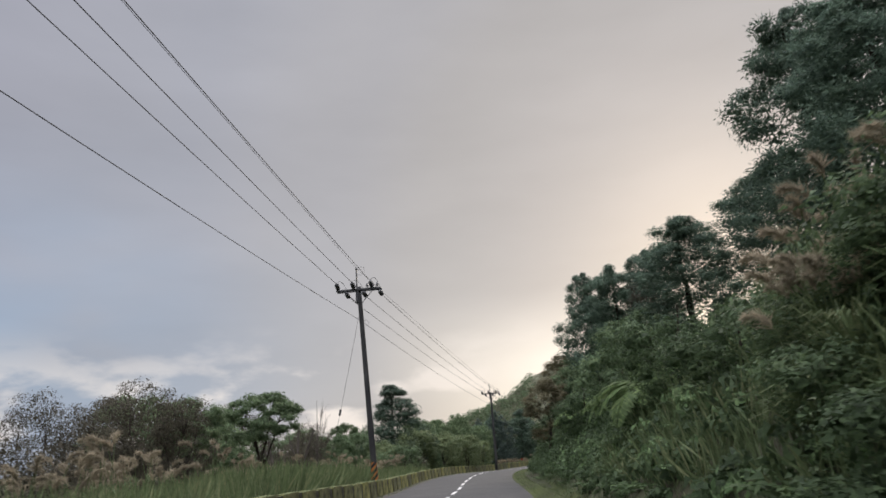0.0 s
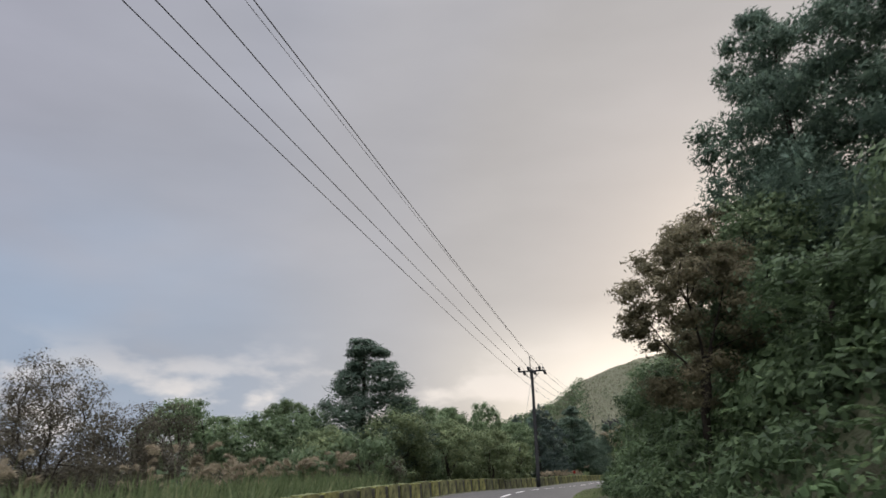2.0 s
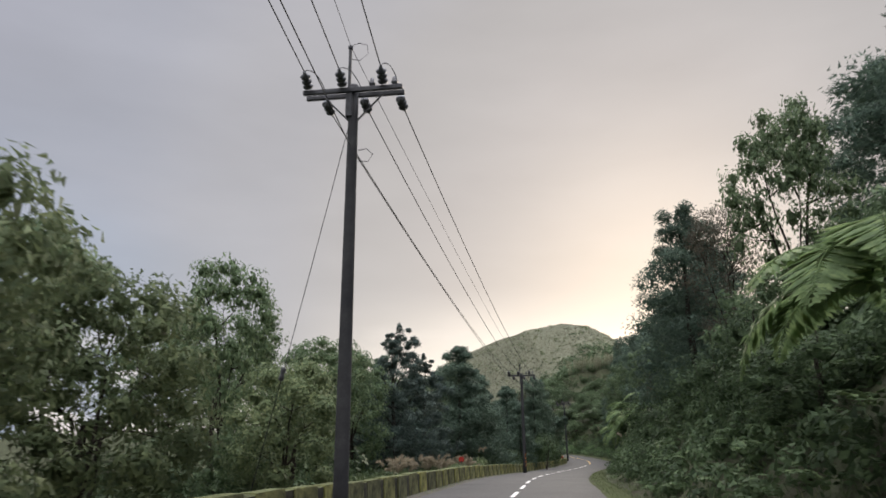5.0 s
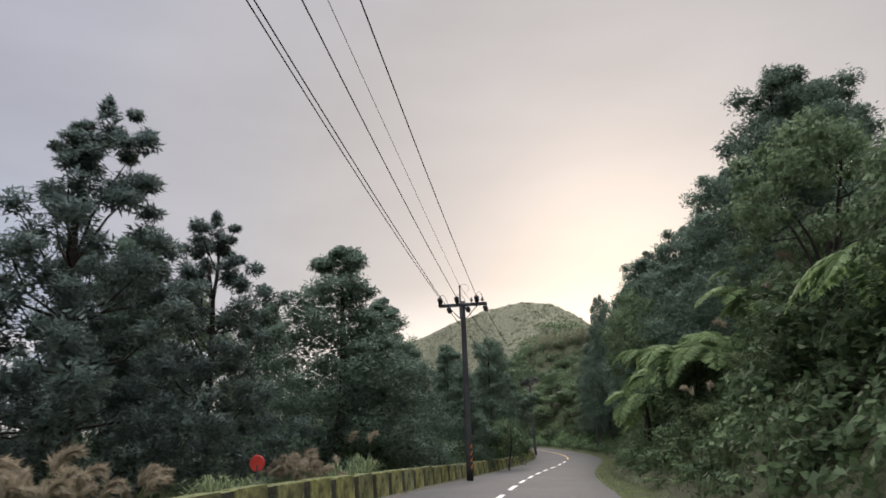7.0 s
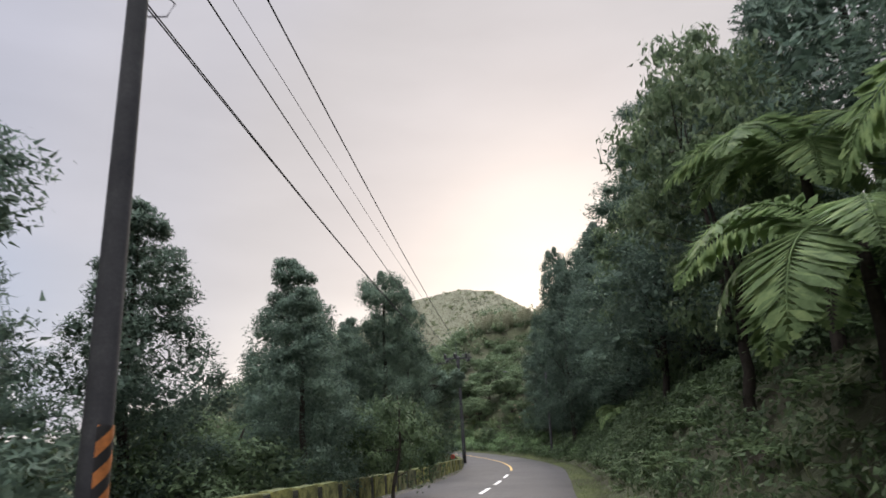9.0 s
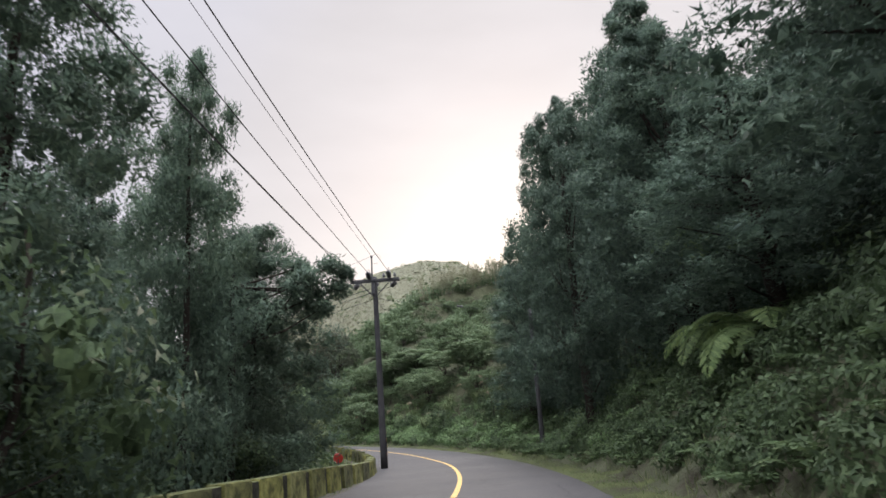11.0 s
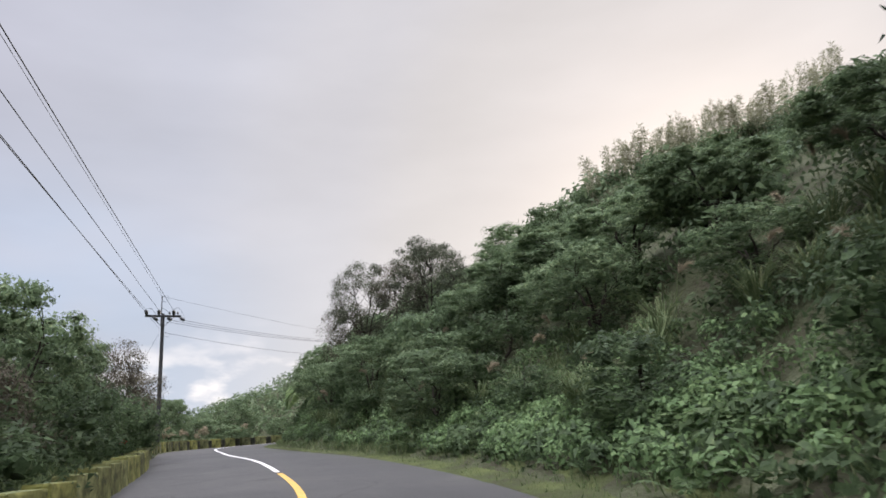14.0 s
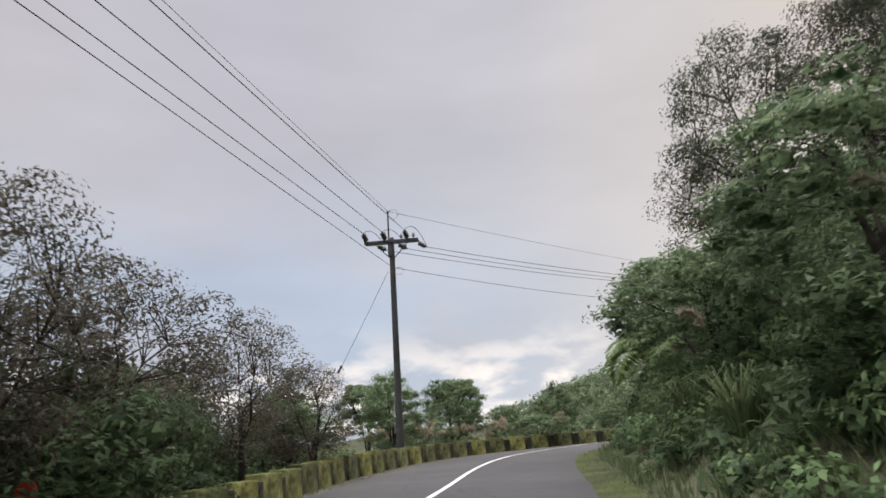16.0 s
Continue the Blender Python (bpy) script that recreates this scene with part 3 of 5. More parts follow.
def terrain(x, y):
    x, y = np.atleast_1d(x).astype(float), np.atleast_1d(y).astype(float)
    s, l, zr = relative(x, y)
    st, lt, zt = relative(x, y, 250)  # the slope is laid out from the road before its last bend
    lt = np.where((s > 250) & (l > 0), np.maximum(np.abs(lt), 0), l)
    e = np.maximum(lt - 4.6, 0)
    slope = 0.55 + 0.08 * step01(205, 240, st)
    high = 1 - 0.34 * step01(205, 235, st)
    up = 1.25 * np.minimum(e, 2.2) + slope * np.clip(e - 2.2, 0, 16) + slope * high * np.clip(e - 18.2, 0, 18) + 0.12 * np.clip(e - 36.2, 0, 100)
    bench = step01(188, 198, st) * (1 - step01(226, 240, st))
    low = 0.5 * np.minimum(e, 3.5) + 1.04 * np.clip(e - 3.5, 0, 4.2) + slope * np.clip(e - 7.7, 0, 10.5) + slope * high * np.clip(e - 18.2, 0, 18) + 0.12 * np.clip(e - 36.2, 0, 100)
    up = up * (1 - bench) + low * bench
    up = up + wobble(x, y, 9, 3) * 0.35 * step01(1, 5, e) + wobble(x, y, 30, 4) * 1.0 * step01(6, 20, e)
    up = np.where(s > 250, np.minimum(up, 1.4 * np.maximum(l - 4.6, 0)), up)
    d = np.maximum(-l - 7.5, 0)
    down = -0.16 * np.minimum(d, 60) - 0.03 * np.clip(d - 60, 0, 300) + wobble(x, y, 14, 5) * 0.4 * step01(2, 10, d)
    z = zr - 0.09 + np.where(l > 0, up, down)
    # the hill at the head of the valley
    kx = [-300, -70, -25, 0, 10, 24, 36, 46, 58, 64, 71, 79, 92, 140, 300]
    crest = np.interp(x, kx, [8, 11.5, 17, 24.5, 29, 39.6, 42.6, 43.7, 44.2, 43.2, 39.8, 34.2, 29, 27, 18]) + 0.25 * wobble(x, y, 25, 8)
    cy = np.interp(x, kx, [460, 400, 366, 354, 358, 364, 345, 327, 314, 312, 312, 312, 316, 320, 320])
    hill = crest - np.where(y < cy, 0.6 * np.sqrt((y - cy) ** 2 + 120) - 0.6 * 10.95, 0.35 * (y - cy))
    hill = np.maximum(hill, -14)
    return np.where((np.abs(l) > 9) | (s > S_END - 4), np.maximum(z, np.where(y > 215, hill, z)), z)


# ---- ground ----
def build_ground():
    far = np.array([60, 90, 140, 220, 360, 600, 1000, 1700, 2600.0])
    xs = np.r_[-45 - far[::-1], np.arange(-45, 96, 1.1), 96 + far]
    ys = np.r_[-70 - far[::-1], np.arange(-70, 306, 1.2), np.arange(307, 450, 3.0), 450 + far / 1.0]
    X, Y = np.meshgrid(xs, ys)
    Z = terrain(X.ravel(), Y.ravel()).reshape(X.shape)
    v = np.stack([X.ravel(), Y.ravel(), Z.ravel()], 1)
    w = len(xs)
    i, j = np.meshgrid(np.arange(len(ys) - 1), np.arange(w - 1), indexing="ij")
    a = (i * w + j).ravel()
    f = np.stack([a, a + 1, a + w + 1, a + w], 1)
    tagged(new("ground", mesh_np("ground", v, f, M_GROUND, True)), "overgrown hillside and valley ground, earth and grass", "ground", kind="structure")


def strip(name, mat, profile, s0, s1, step=1.0, ragged=0.0, seed=1):
    """A ribbon along the road with the cross-section given as (l, dz) pairs."""
    g = np.random.default_rng(seed)
    ss = np.arange(s0, s1, step)
    rows = []
    for s in ss:
        rag = g.normal() * ragged
        rows.append([at_road(s, l + (rag if k in (0, len(profile) - 1) else 0), dz) for k, (l, dz) in enumerate(profile)])
    v = np.array(rows).reshape(-1, 3)
    w = len(profile)
    i, j = np.meshgrid(np.arange(len(ss) - 1), np.arange(w - 1), indexing="ij")
    a = (i * w + j).ravel()
    return new(name, mesh_np(name, v, np.stack([a, a + 1, a + w + 1, a + w], 1), mat, True))


build_ground()
road = tagged(strip("road", M_ASPHALT, [(-3.35, -0.05), (-3.25, -0.01), (-1.6, 0.02), (0, 0.035), (1.6, 0.02), (3.15, -0.01), (3.25, -0.05)], -70, S_END - 1, 1.0, 0.06), "two-lane mountain road of worn grey asphalt", "road", kind="structure")
tagged(strip("verge_left", M_GRAVEL, [(-4.9, -0.02), (-4.2, 0.02), (-3.6, 0.0), (-3.2, -0.03)], -70, S_END - 1, 1.0, 0.05, 2), "strip of dirt and moss beside the wall", "verge", kind="structure")
tagged(strip("verge_right", M_VERGE, [(3.1, -0.02), (3.5, 0.02), (3.9, 0.03), (4.15, -0.05), (4.4, -0.05), (4.65, 0.06), (5.2, 0.14)], -70, S_END - 1, 1.0, 0.06, 3), "mossy grass verge with a shallow drain", "verge", kind="structure")


def marking(name, mat, s0, s1, l, width, dz=0.042):
    ss = np.linspace(s0, s1, max(int((s1 - s0) / 0.8), 2) + 1)
    def crown(o):
        return dz - 0.0005 * abs(o)
    v = np.array([[at_road(s, l - width / 2, crown(l)), at_road(s, l + width / 2, crown(l))] for s in ss]).reshape(-1, 3)
    a = np.arange(len(ss) - 1) * 2
    return child(name, mesh_np(name, v, np.stack([a, a + 1, a + 3, a + 2], 1), mat), road)


for s in np.arange(-20, 176, 5.6):
    marking("lane_dash", M_WHITE, s, s + 3.2, 0, 0.16)
marking("yellow_line", M_YELLOW, 178, 217, 0.0, 0.13)
marking("white_line", M_WHITE, 217.5, S_END - 3, 0.0, 0.13)

# ---- guard wall ----


def block_mesh(seed, length, deep, high, mat):
    rng = random.Random(seed)
    bm = box_bm(length, deep, high, (0, 0, high / 2 - 0.1), 0.03)
    for v in bm.verts:
        if v.co.z > 0.4:
            v.co.y *= 0.86
        v.co += Vector((rng.uniform(-1, 1), rng.uniform(-1, 1), rng.uniform(-1, 1))) * 0.01
    me = bpy.data.meshes.new("block")
    bm.to_mesh(me)
    bm.free()
    me.materials.append(mat)
    return me


def build_wall():
    """Yellowed blocks with darker, slightly lower ones set back between them."""
    wall = tagged(new("guard_wall"), "low roadside wall of mossy concrete blocks, flaking yellow and black paint", "guard wall", kind="structure")
    wide, narrow = [block_mesh(k, 1.40, 0.40, 0.84, M_BLOCK) for k in range(3)], [block_mesh(k + 10, 1.08, 0.42, 0.84, M_BLOCK) for k in range(3)]
    dark = [block_mesh(k + 20, 0.56, 0.33, 0.805, M_DARKBLOCK) for k in range(3)]
    short = [block_mesh(k + 30, 0.44, 0.26, 0.76, M_DARKBLOCK) for k in range(3)]
    rng = random.Random(5)
    s, k = -24.0, 0
    while s < S_END - 6:
        inner = float(step01(176, 192, s)) * (1 - float(step01(234, 246, s)))
        l = -3.95 + 0.5 * inner
        step = 1.9 if s < 196 else 1.48
        for ds, pick in ((0.0, wide if s < 196 else narrow), (step / 2, dark if s < 196 else short)):
            b = child("block", rng.choice(pick), wall)
            p = at_road(s + ds, l)
            b.matrix_basis = Matrix.Translation(p) @ Matrix.Rotation(heading(s + ds) + rng.uniform(-0.02, 0.02) - 0.07 * inner, 4, "Z") @ Matrix.Rotation(rng.uniform(-0.015, 0.015), 4, "X")
            b.location.z += rng.uniform(-0.02, 0.02) - 0.17 * inner
        s += step


build_wall()

# ---- poles and wires ----


def pole_bm(height, r0, r1):
    bm = lathe([(r0 + (r1 - r0) * k / 12, height * k / 12) for k in range(13)], 16)
    return bm


def strain_insulator():
    prof = []
    z = 0.0
    prof.append((0.02, 0.0))
    for k in range(3):
        prof += [(0.03, z + 0.01), (0.075, z + 0.03), (0.085, z + 0.06), (0.035, z + 0.1)]
        z += 0.11
    prof.append((0.025, z + 0.06))
    return lathe(prof, 12)


def pin_insulator():
    return lathe([(0.02, 0.0), (0.02, 0.1), (0.07, 0.12), (0.085, 0.17), (0.05, 0.21), (0.06, 0.25), (0.04, 0.3)], 12)


def tube_part(name, pts, r, mat, parent, sides=6, label=""):
    v, f = tube(pts, np.full(len(pts), r), sides)
    return child(name, mesh_np(name, v, f, mat, True), parent, label)


def arc(a, b, drop, n=9):
    a, b = np.array(a, float), np.array(b, float)
    u = np.linspace(0, 1, n)[:, None]
    p = a + (b - a) * u
    p[:, 2] += (drop * 4 * u * (1 - u))[:, 0]
    return p


POLES = {}


def utility_pole(key, x, y, base, arm, top, arm_dir, back, ahead, label, low=1.2, lean=0.0):
    """A line pole with a double crossarm; arm_dir: angle of the arm in degrees; back, ahead: angles of the line."""
    p = tagged(new("utility_pole"), label, "utility pole", "poles of the power line")
    p.location = (x, y, base)
    H = arm - base
    part("shaft", pole_bm(H + 0.18, 0.165, 0.115), M_POLE, p, smooth=True)
    if key in "acd":
        bm = lathe([(0.172, 0.5), (0.1665, 1.75)], 24)
        for f in [f for f in bm.faces if len(f.verts) > 4 or (key in "cd" and not (-25 if key == "d" else -70) < math.degrees(math.atan2(f.calc_center_median().y, f.calc_center_median().x)) < 120)]:
            bm.faces.remove(f)
        uv = bm.loops.layers.uv.new()
        for f in bm.faces:
            angs = [math.atan2(l.vert.co.y, l.vert.co.x) for l in f.loops]
            for l, a in zip(f.loops, angs):
                if max(angs) - min(angs) > 3 and a < 0:
                    a += 2 * math.pi
                l[uv].uv = (-a * 0.17 * 0.86, l.vert.co.z)
        part("warning_band", bm, M_STRIPE, p, "orange and black slanted stripes", True)
    a = radians(arm_dir)
    ux, uy = math.cos(a), math.sin(a)
    rotz = Matrix.Rotation(a, 4, "Z")
    for o in (-0.14, 0.14):
        part("crossarm", box_bm(2.45, 0.09, 0.11, (-uy * o, ux * o, H), 0.012, rotz), M_STEEL, p)
    for sgn in (-1, 1):
        v, f = tube([(ux * sgn * 0.1, uy * sgn * 0.1, H - 0.75), (ux * sgn * 0.75, uy * sgn * 0.75, H - 0.06)], [0.022, 0.022], 6)
        child("brace", mesh_np("brace", v, f, M_STEEL), p)
    part("mount_plate", box_bm(0.16, 0.3, 0.75, (-ux * 0.08, -uy * 0.08, H - 0.3), 0.01, rotz), M_STEEL, p)
    part("top_bar", box_bm(0.07, 0.07, top - arm + 0.5, (-ux * 0.12, -uy * 0.12, (top - arm) / 2 + H - 0.25), 0.01, rotz), M_STEEL, p)
    part("cap_clamp", lathe([(0.03, 0), (0.06, 0.02), (0.06, 0.09), (0.03, 0.12)], 10), M_STEEL, p).location = (-ux * 0.12, -uy * 0.12, top - base - 0.1)
    ends = {}
    for key2, ang, lift in (("back", back, 0.16), ("ahead", ahead, -0.16)):
        d = Vector((math.cos(radians(ang)), math.sin(radians(ang)), 0))
        ends[key2] = []
        for k, off in enumerate((-1.1, -0.25, 0.75) if key2 == "back" else (-0.75, 0.2, 1.1)):
            st = Vector((ux * off, uy * off, H + lift * 0.7)) + d * 0.16
            dirv = (d + Vector((0, 0, 0.45 if key2 == "back" else -0.25))).normalized()
            ob = part("strain_insulator", strain_insulator(), M_PORCELAIN, p, smooth=True)
            ob.matrix_basis = Matrix.Translation(st) @ turned_to(dirv) @ Matrix.Diagonal((1.5, 1.5, 1.25, 1))
            ends[key2].append(st + dirv * 0.5)
        ends[key2].append(Vector((-ux * 0.12, -uy * 0.12, top - base)))
        ends[key2].append(Vector((d.x * 0.16, d.y * 0.16, H - low)))
    for off in (0.45, 1.0):
        ob = part("pin_insulator", pin_insulator(), M_GREY, p, "dark grey porcelain", True)
        ob.location = (ux * off, uy * off, H + 0.05)
    for k in range(3):
        tube_part("jumper_wire", arc(ends["back"][k], ends["ahead"][k], 0.42 if k != 2 else 0.5), 0.012, M_WIRE, p)
    q = ends["back"][3]
    tube_part("jumper_wire", [q, q + Vector((ux * 0.2, uy * 0.2, 0.07)), q + Vector((ux * 0.42, uy * 0.42, 0.0)), q + Vector((ux * 0.45, uy * 0.45, -0.25)), q + Vector((ux * 0.25, uy * 0.25, -0.42)), q + Vector((0.02, 0, -0.36))], 0.008, M_WIRE, p)
    q = Vector((ux * 0.15, uy * 0.15, H - low - 0.03))
    tube_part("cable_loop", [q, q + Vector((ux * 0.2, uy * 0.2, 0.03)), q + Vector((ux * 0.35, uy * 0.35, -0.12)), q + Vector((ux * 0.25, uy * 0.25, -0.3)), q + Vector((ux * 0.0, uy * 0.0, -0.28))], 0.01, M_WIRE, p)
    for ob in p.children:
        if ob.name.startswith(("shaft", "warning_band")):
            for v in ob.data.vertices:
                v.co.x -= lean * max(1 - v.co.z / H, 0)
    POLES[key] = {k: [Vector((x, y, base)) + e for e in v] for k, v in ends.items()}
    return p


def span(a, b, sag=(0.22, 0.22, 0.22, 0.12, 0.3)):
    for k, (p, q) in enumerate(zip(POLES[a]["ahead"], POLES[b]["back"])):
        pts = arc(p, q, -sag[k], 25)
        r = (0.014, 0.014, 0.014, 0.008, 0.012)[k]
        v, f = tube(pts, np.full(25, r), 5)
        ob = new("overhead_wire", mesh_np("overhead_wire", v, f, M_WIRE, True))
        tagged(ob, "black overhead cable slung between two poles" if k != 3 else "thin overhead earth wire between pole tops", "cable", "wires of the power line")


def guy(a, b, at, label):
    """A stay wire with one insulator on it."""
    a, b = Vector(a), Vector(b)
    g = tagged(new("guy_wire"), label, "guy wire")
    g.location = b
    v, f = tube(arc(a - b, Vector((0, 0, 0)), -0.05, 12), np.full(12, 0.009), 5)
    child("strand", mesh_np("strand", v, f, M_WIRE, True), g)
    ob = part("stay_insulator", lathe([(0.03, -0.16), (0.07, -0.12), (0.05, -0.03), (0.05, 0.03), (0.07, 0.12), (0.03, 0.16)], 10), M_PORCELAIN, g, "dark glazed insulator", True)
    ob.matrix_basis = Matrix.Translation((a - b) * at) @ turned_to(a - b)


LINE_POLES = [  # key, x, y, base, arm, top, angle of the arm, low cable under the arm, stands
    ("z", -2.2, -32.0, 1.2, 12.8, 14.0, -3, 4.4, "behind the guard wall"), ("a", -0.4, 25.3, 0.6, 11.26, 12.5, -2, 1.65, "behind the guard wall"),
    ("b", 5.4, 83.4, 0.15, 10.0, 11.3, -9, 1.5, "before the guard wall"), ("c", 15.93, 131.05, -0.45, 7.95, 8.95, -14, 1.3, "before the guard wall"),
    ("d", 29.98, 182.45, -0.5, 8.42, 9.7, -15, 0.9, "on the inside of the bend"), ("e", 10.15, 234.6, 1.5, 11.42, 12.9, 28, 1.2, "at the bend"),
    ("f", 17.6, 261.0, 2.2, 12.3, 13.6, 10, 1.2, "past the bend")]
for k, (key, x, y, base, arm, top, ad, low, where) in enumerate(LINE_POLES):
    prev, nxt = LINE_POLES[max(k - 1, 0)], LINE_POLES[min(k + 1, len(LINE_POLES) - 1)]
    back = math.degrees(math.atan2(prev[2] - y, prev[1] - x)) if k else -90
    ahead = math.degrees(math.atan2(nxt[2] - y, nxt[1] - x)) if k < len(LINE_POLES) - 1 else 60
    utility_pole(key, x, y, base, arm, top, ad, back, ahead, "dark utility pole with double crossarm " + where, low, {"a": -0.58, "d": -0.14}.get(key, 0.0))
SAG = {k: (0.24, 0.24, 0.24, 0.12, 0.3) for k in "zae"}
SAG["b"] = SAG["c"] = (0.6, 0.6, 0.6, 0.4, 0.6)
SAG["d"] = (0.06, 0.06, 0.06, 0.04, 0.03)
for a, b in zip("zabcde", "abcdef"):
    span(a, b, SAG[a])
guy((-0.45, 25.35, 9.9), (-2.9, 26.7, 0.55), 0.47, "slack stay wire with an insulator, from pole to grass")
guy((5.3, 83.4, 9.1), (3.2, 84.4, 0.2), 0.35, "thin stay wire from pole to verge")
guy((9.9, 234.6, 10.1), (6.2, 231.8, 1.3), 0.52, "stay wire with an insulator at the bend")
guy((30.1, 182.5, 7.5), (38.42, 184.1, 6.95), 0.48, "stay wire with an insulator across the road")
stub = tagged(new("stay_pole"), "plain dark stay pole among roadside ferns", "pole")
stub.location = (38.46, 184.1, -0.35)
part("shaft", pole_bm(7.5, 0.125, 0.09), M_POLE, stub, smooth=True)
part("wire_clamp", lathe([(0.095, 7.15), (0.105, 7.17), (0.105, 7.27), (0.095, 7.29)], 12), M_STEEL, stub)


def delineator(s, l, high=0.89):
    d = tagged(new("delineator"), "small red round reflector on a thin post behind the guard wall", "road reflector", "red roadside reflectors")
    p = at_road(s, l)
    d.location = (p.x, p.y, p.z - 0.05)
    d.rotation_euler.z = heading(s) + math.pi / 2
    part("post", lathe([(0.025, 0), (0.025, high - 0.03)], 8), M_STEEL, d)
    bm = lathe([(0.02, -0.012), (0.155, -0.012), (0.165, 0.0), (0.155, 0.012), (0.02, 0.016)], 18)
    ob = part("disc", bm, M_RED, d, "red reflective disc")
    ob.matrix_basis = Matrix.Translation((0, 0, high)) @ Matrix.Rotation(radians(90), 4, "X")
    return d


delineator(122.0, -4.4, 1.18)
delineator(186.3, -4.0)
delineator(233.2, -4.25)

# ---- plants: kinds ----


class Kind:
    """One built plant, then copied to every place it grows."""

    def __init__(self, proto, height, radius):
        self.ob, self.height, self.radius, self.places = proto, height, radius, []

    def put(self, x, y, top, r, turn=None, sink=0.15):
        z = float(terrain(x, y)[0]) - sink
        h = max(top - z, 0.5)
        r = min(r, h / 1.15)
        rot = turn if turn is not None else (x * 7.3 + y * 3.1) % 6.28
        self.places.append(Matrix.Translation((x, y, z)) @ Matrix.Rotation(rot, 4, "Z") @ Matrix.Diagonal((r / self.radius, r / self.radius, h / self.height, 1)))

    def grow(self):
        for m in self.places[1:]:
            copy_thing(self.ob, m)
        if self.places:
            self.ob.matrix_basis = self.places[0]
            return
        for ob in [*self.ob.children_recursive, self.ob]:
            bpy.data.objects.remove(ob)


def limb_soup(rng, trunk, targets, r):
    """Branches from the trunk to the clumps."""
    s = Soup()
    for t in targets:
        h = t[2] * (0.72 + 0.15 * rng.random())
        k = np.argmin(np.abs(trunk[:, 2] - h))
        a = trunk[k]
        mid = a + (t - a) * 0.5 + np.array((0, 0, -0.1 * np.linalg.norm(t - a) * rng.random())) + rng.normal(size=3) * 0.12
        s.add(*tube([a, mid, t], [r, r * 0.65, r * 0.25], 5))
    return s


def forked_soup(rng, height, targets, r):
    """A few main limbs that fork low and carry the clumps."""
    s = Soup()
    n = 4
    nodes = []
    for k in range(n):
        group = targets[np.argsort(-(targets[:, :2] @ np.array((math.cos(6.28 * k / n), math.sin(6.28 * k / n)))))[: max(len(targets) // n, 3)]]
        end = group.mean(0) * np.array((0.75, 0.75, 1.05)) + rng.normal(size=3) * 0.2
        a = np.array((0, 0, height * rng.uniform(0.14, 0.34)))
        u = np.linspace(0, 1, 7)[:, None]
        mid = a + (end - a) * np.array((0.3, 0.3, 0.55)) + rng.normal(size=3) * 0.18
        p = a * (1 - u) ** 2 + 2 * mid * u * (1 - u) + end * u**2 + rng.normal(size=(7, 3)) * 0.05
        s.add(*tube(p, np.linspace(r, r * 0.3, 7), 6))
        nodes.append(p[2:])
    nodes = np.concatenate(nodes)
    for t in targets:
        a = nodes[np.argmin(np.linalg.norm(nodes - t * np.array((0.8, 0.8, 0.85)), axis=1))]
        mid = (a + t) / 2 + rng.normal(size=3) * 0.15
        s.add(*tube([a, mid, t + rng.normal(size=3) * 0.15], [r * 0.32, r * 0.22, r * 0.08], 4))
    return s


def plant(name, label, category, group, height, radius, mat, seed, shape, leaf, per, trunk_r=0.16, limbs=16, spiky=0.0, bark=None, up=0.25, forked=False, solid=0.0):
    rng = np.random.default_rng(seed)
    ob = tagged(new(name), label, category, group)
    c, r = shape(rng, height, radius)
    n = 9
    z = np.linspace(0, height * (0.42 if forked else 0.93), n)
    tr = np.stack([np.cumsum(rng.normal(size=n)) * 0.06, np.cumsum(rng.normal(size=n)) * 0.06, z], 1)
    tr[:2, :2] = 0
    v, f = tube(tr, trunk_r * (1 - (0.45 if forked else 0.9) * z / z[-1]) + 0.015, 9)
    child("trunk", mesh_np("trunk", v, f, bark or M_BARK, True), ob)
    pick = rng.permutation(len(c))[:limbs]
    if limbs:
        child("branchwork", (forked_soup(rng, height, c[pick], trunk_r * 0.55) if forked else limb_soup(rng, tr, c[pick], trunk_r * 0.28)).mesh("branchwork", bark or M_BARK, True), ob)
    v, f, m = puff_leaves(rng, c, r, per, leaf[0], leaf[1], spiky, up, 0.62, leaf_tips)
    ok = ~buried(v.reshape(-1, 3, 3).mean(1), np.repeat(np.arange(len(c)), per), c, r, 0.68)
    v, m = v.reshape(-1, 3, 3)[ok].reshape(-1, 3), m.reshape(-1, 3, 3)[ok].reshape(-1, 3)
    whole = unit((v - np.array((0, 0, height * 0.45))) / np.array((radius, radius, height * 0.5)))
    child("crown", mesh_np("crown", v, np.arange(len(v)).reshape(-1, 3), mat, normals=m + 0.5 * whole), ob)
    if solid:
        v, f, m = inner_leaves(rng, c, r, solid, 18)
        child("inner_foliage", mesh_np("inner_foliage", v, f, mat, normals=m), ob)
    return Kind(ob, height, radius)


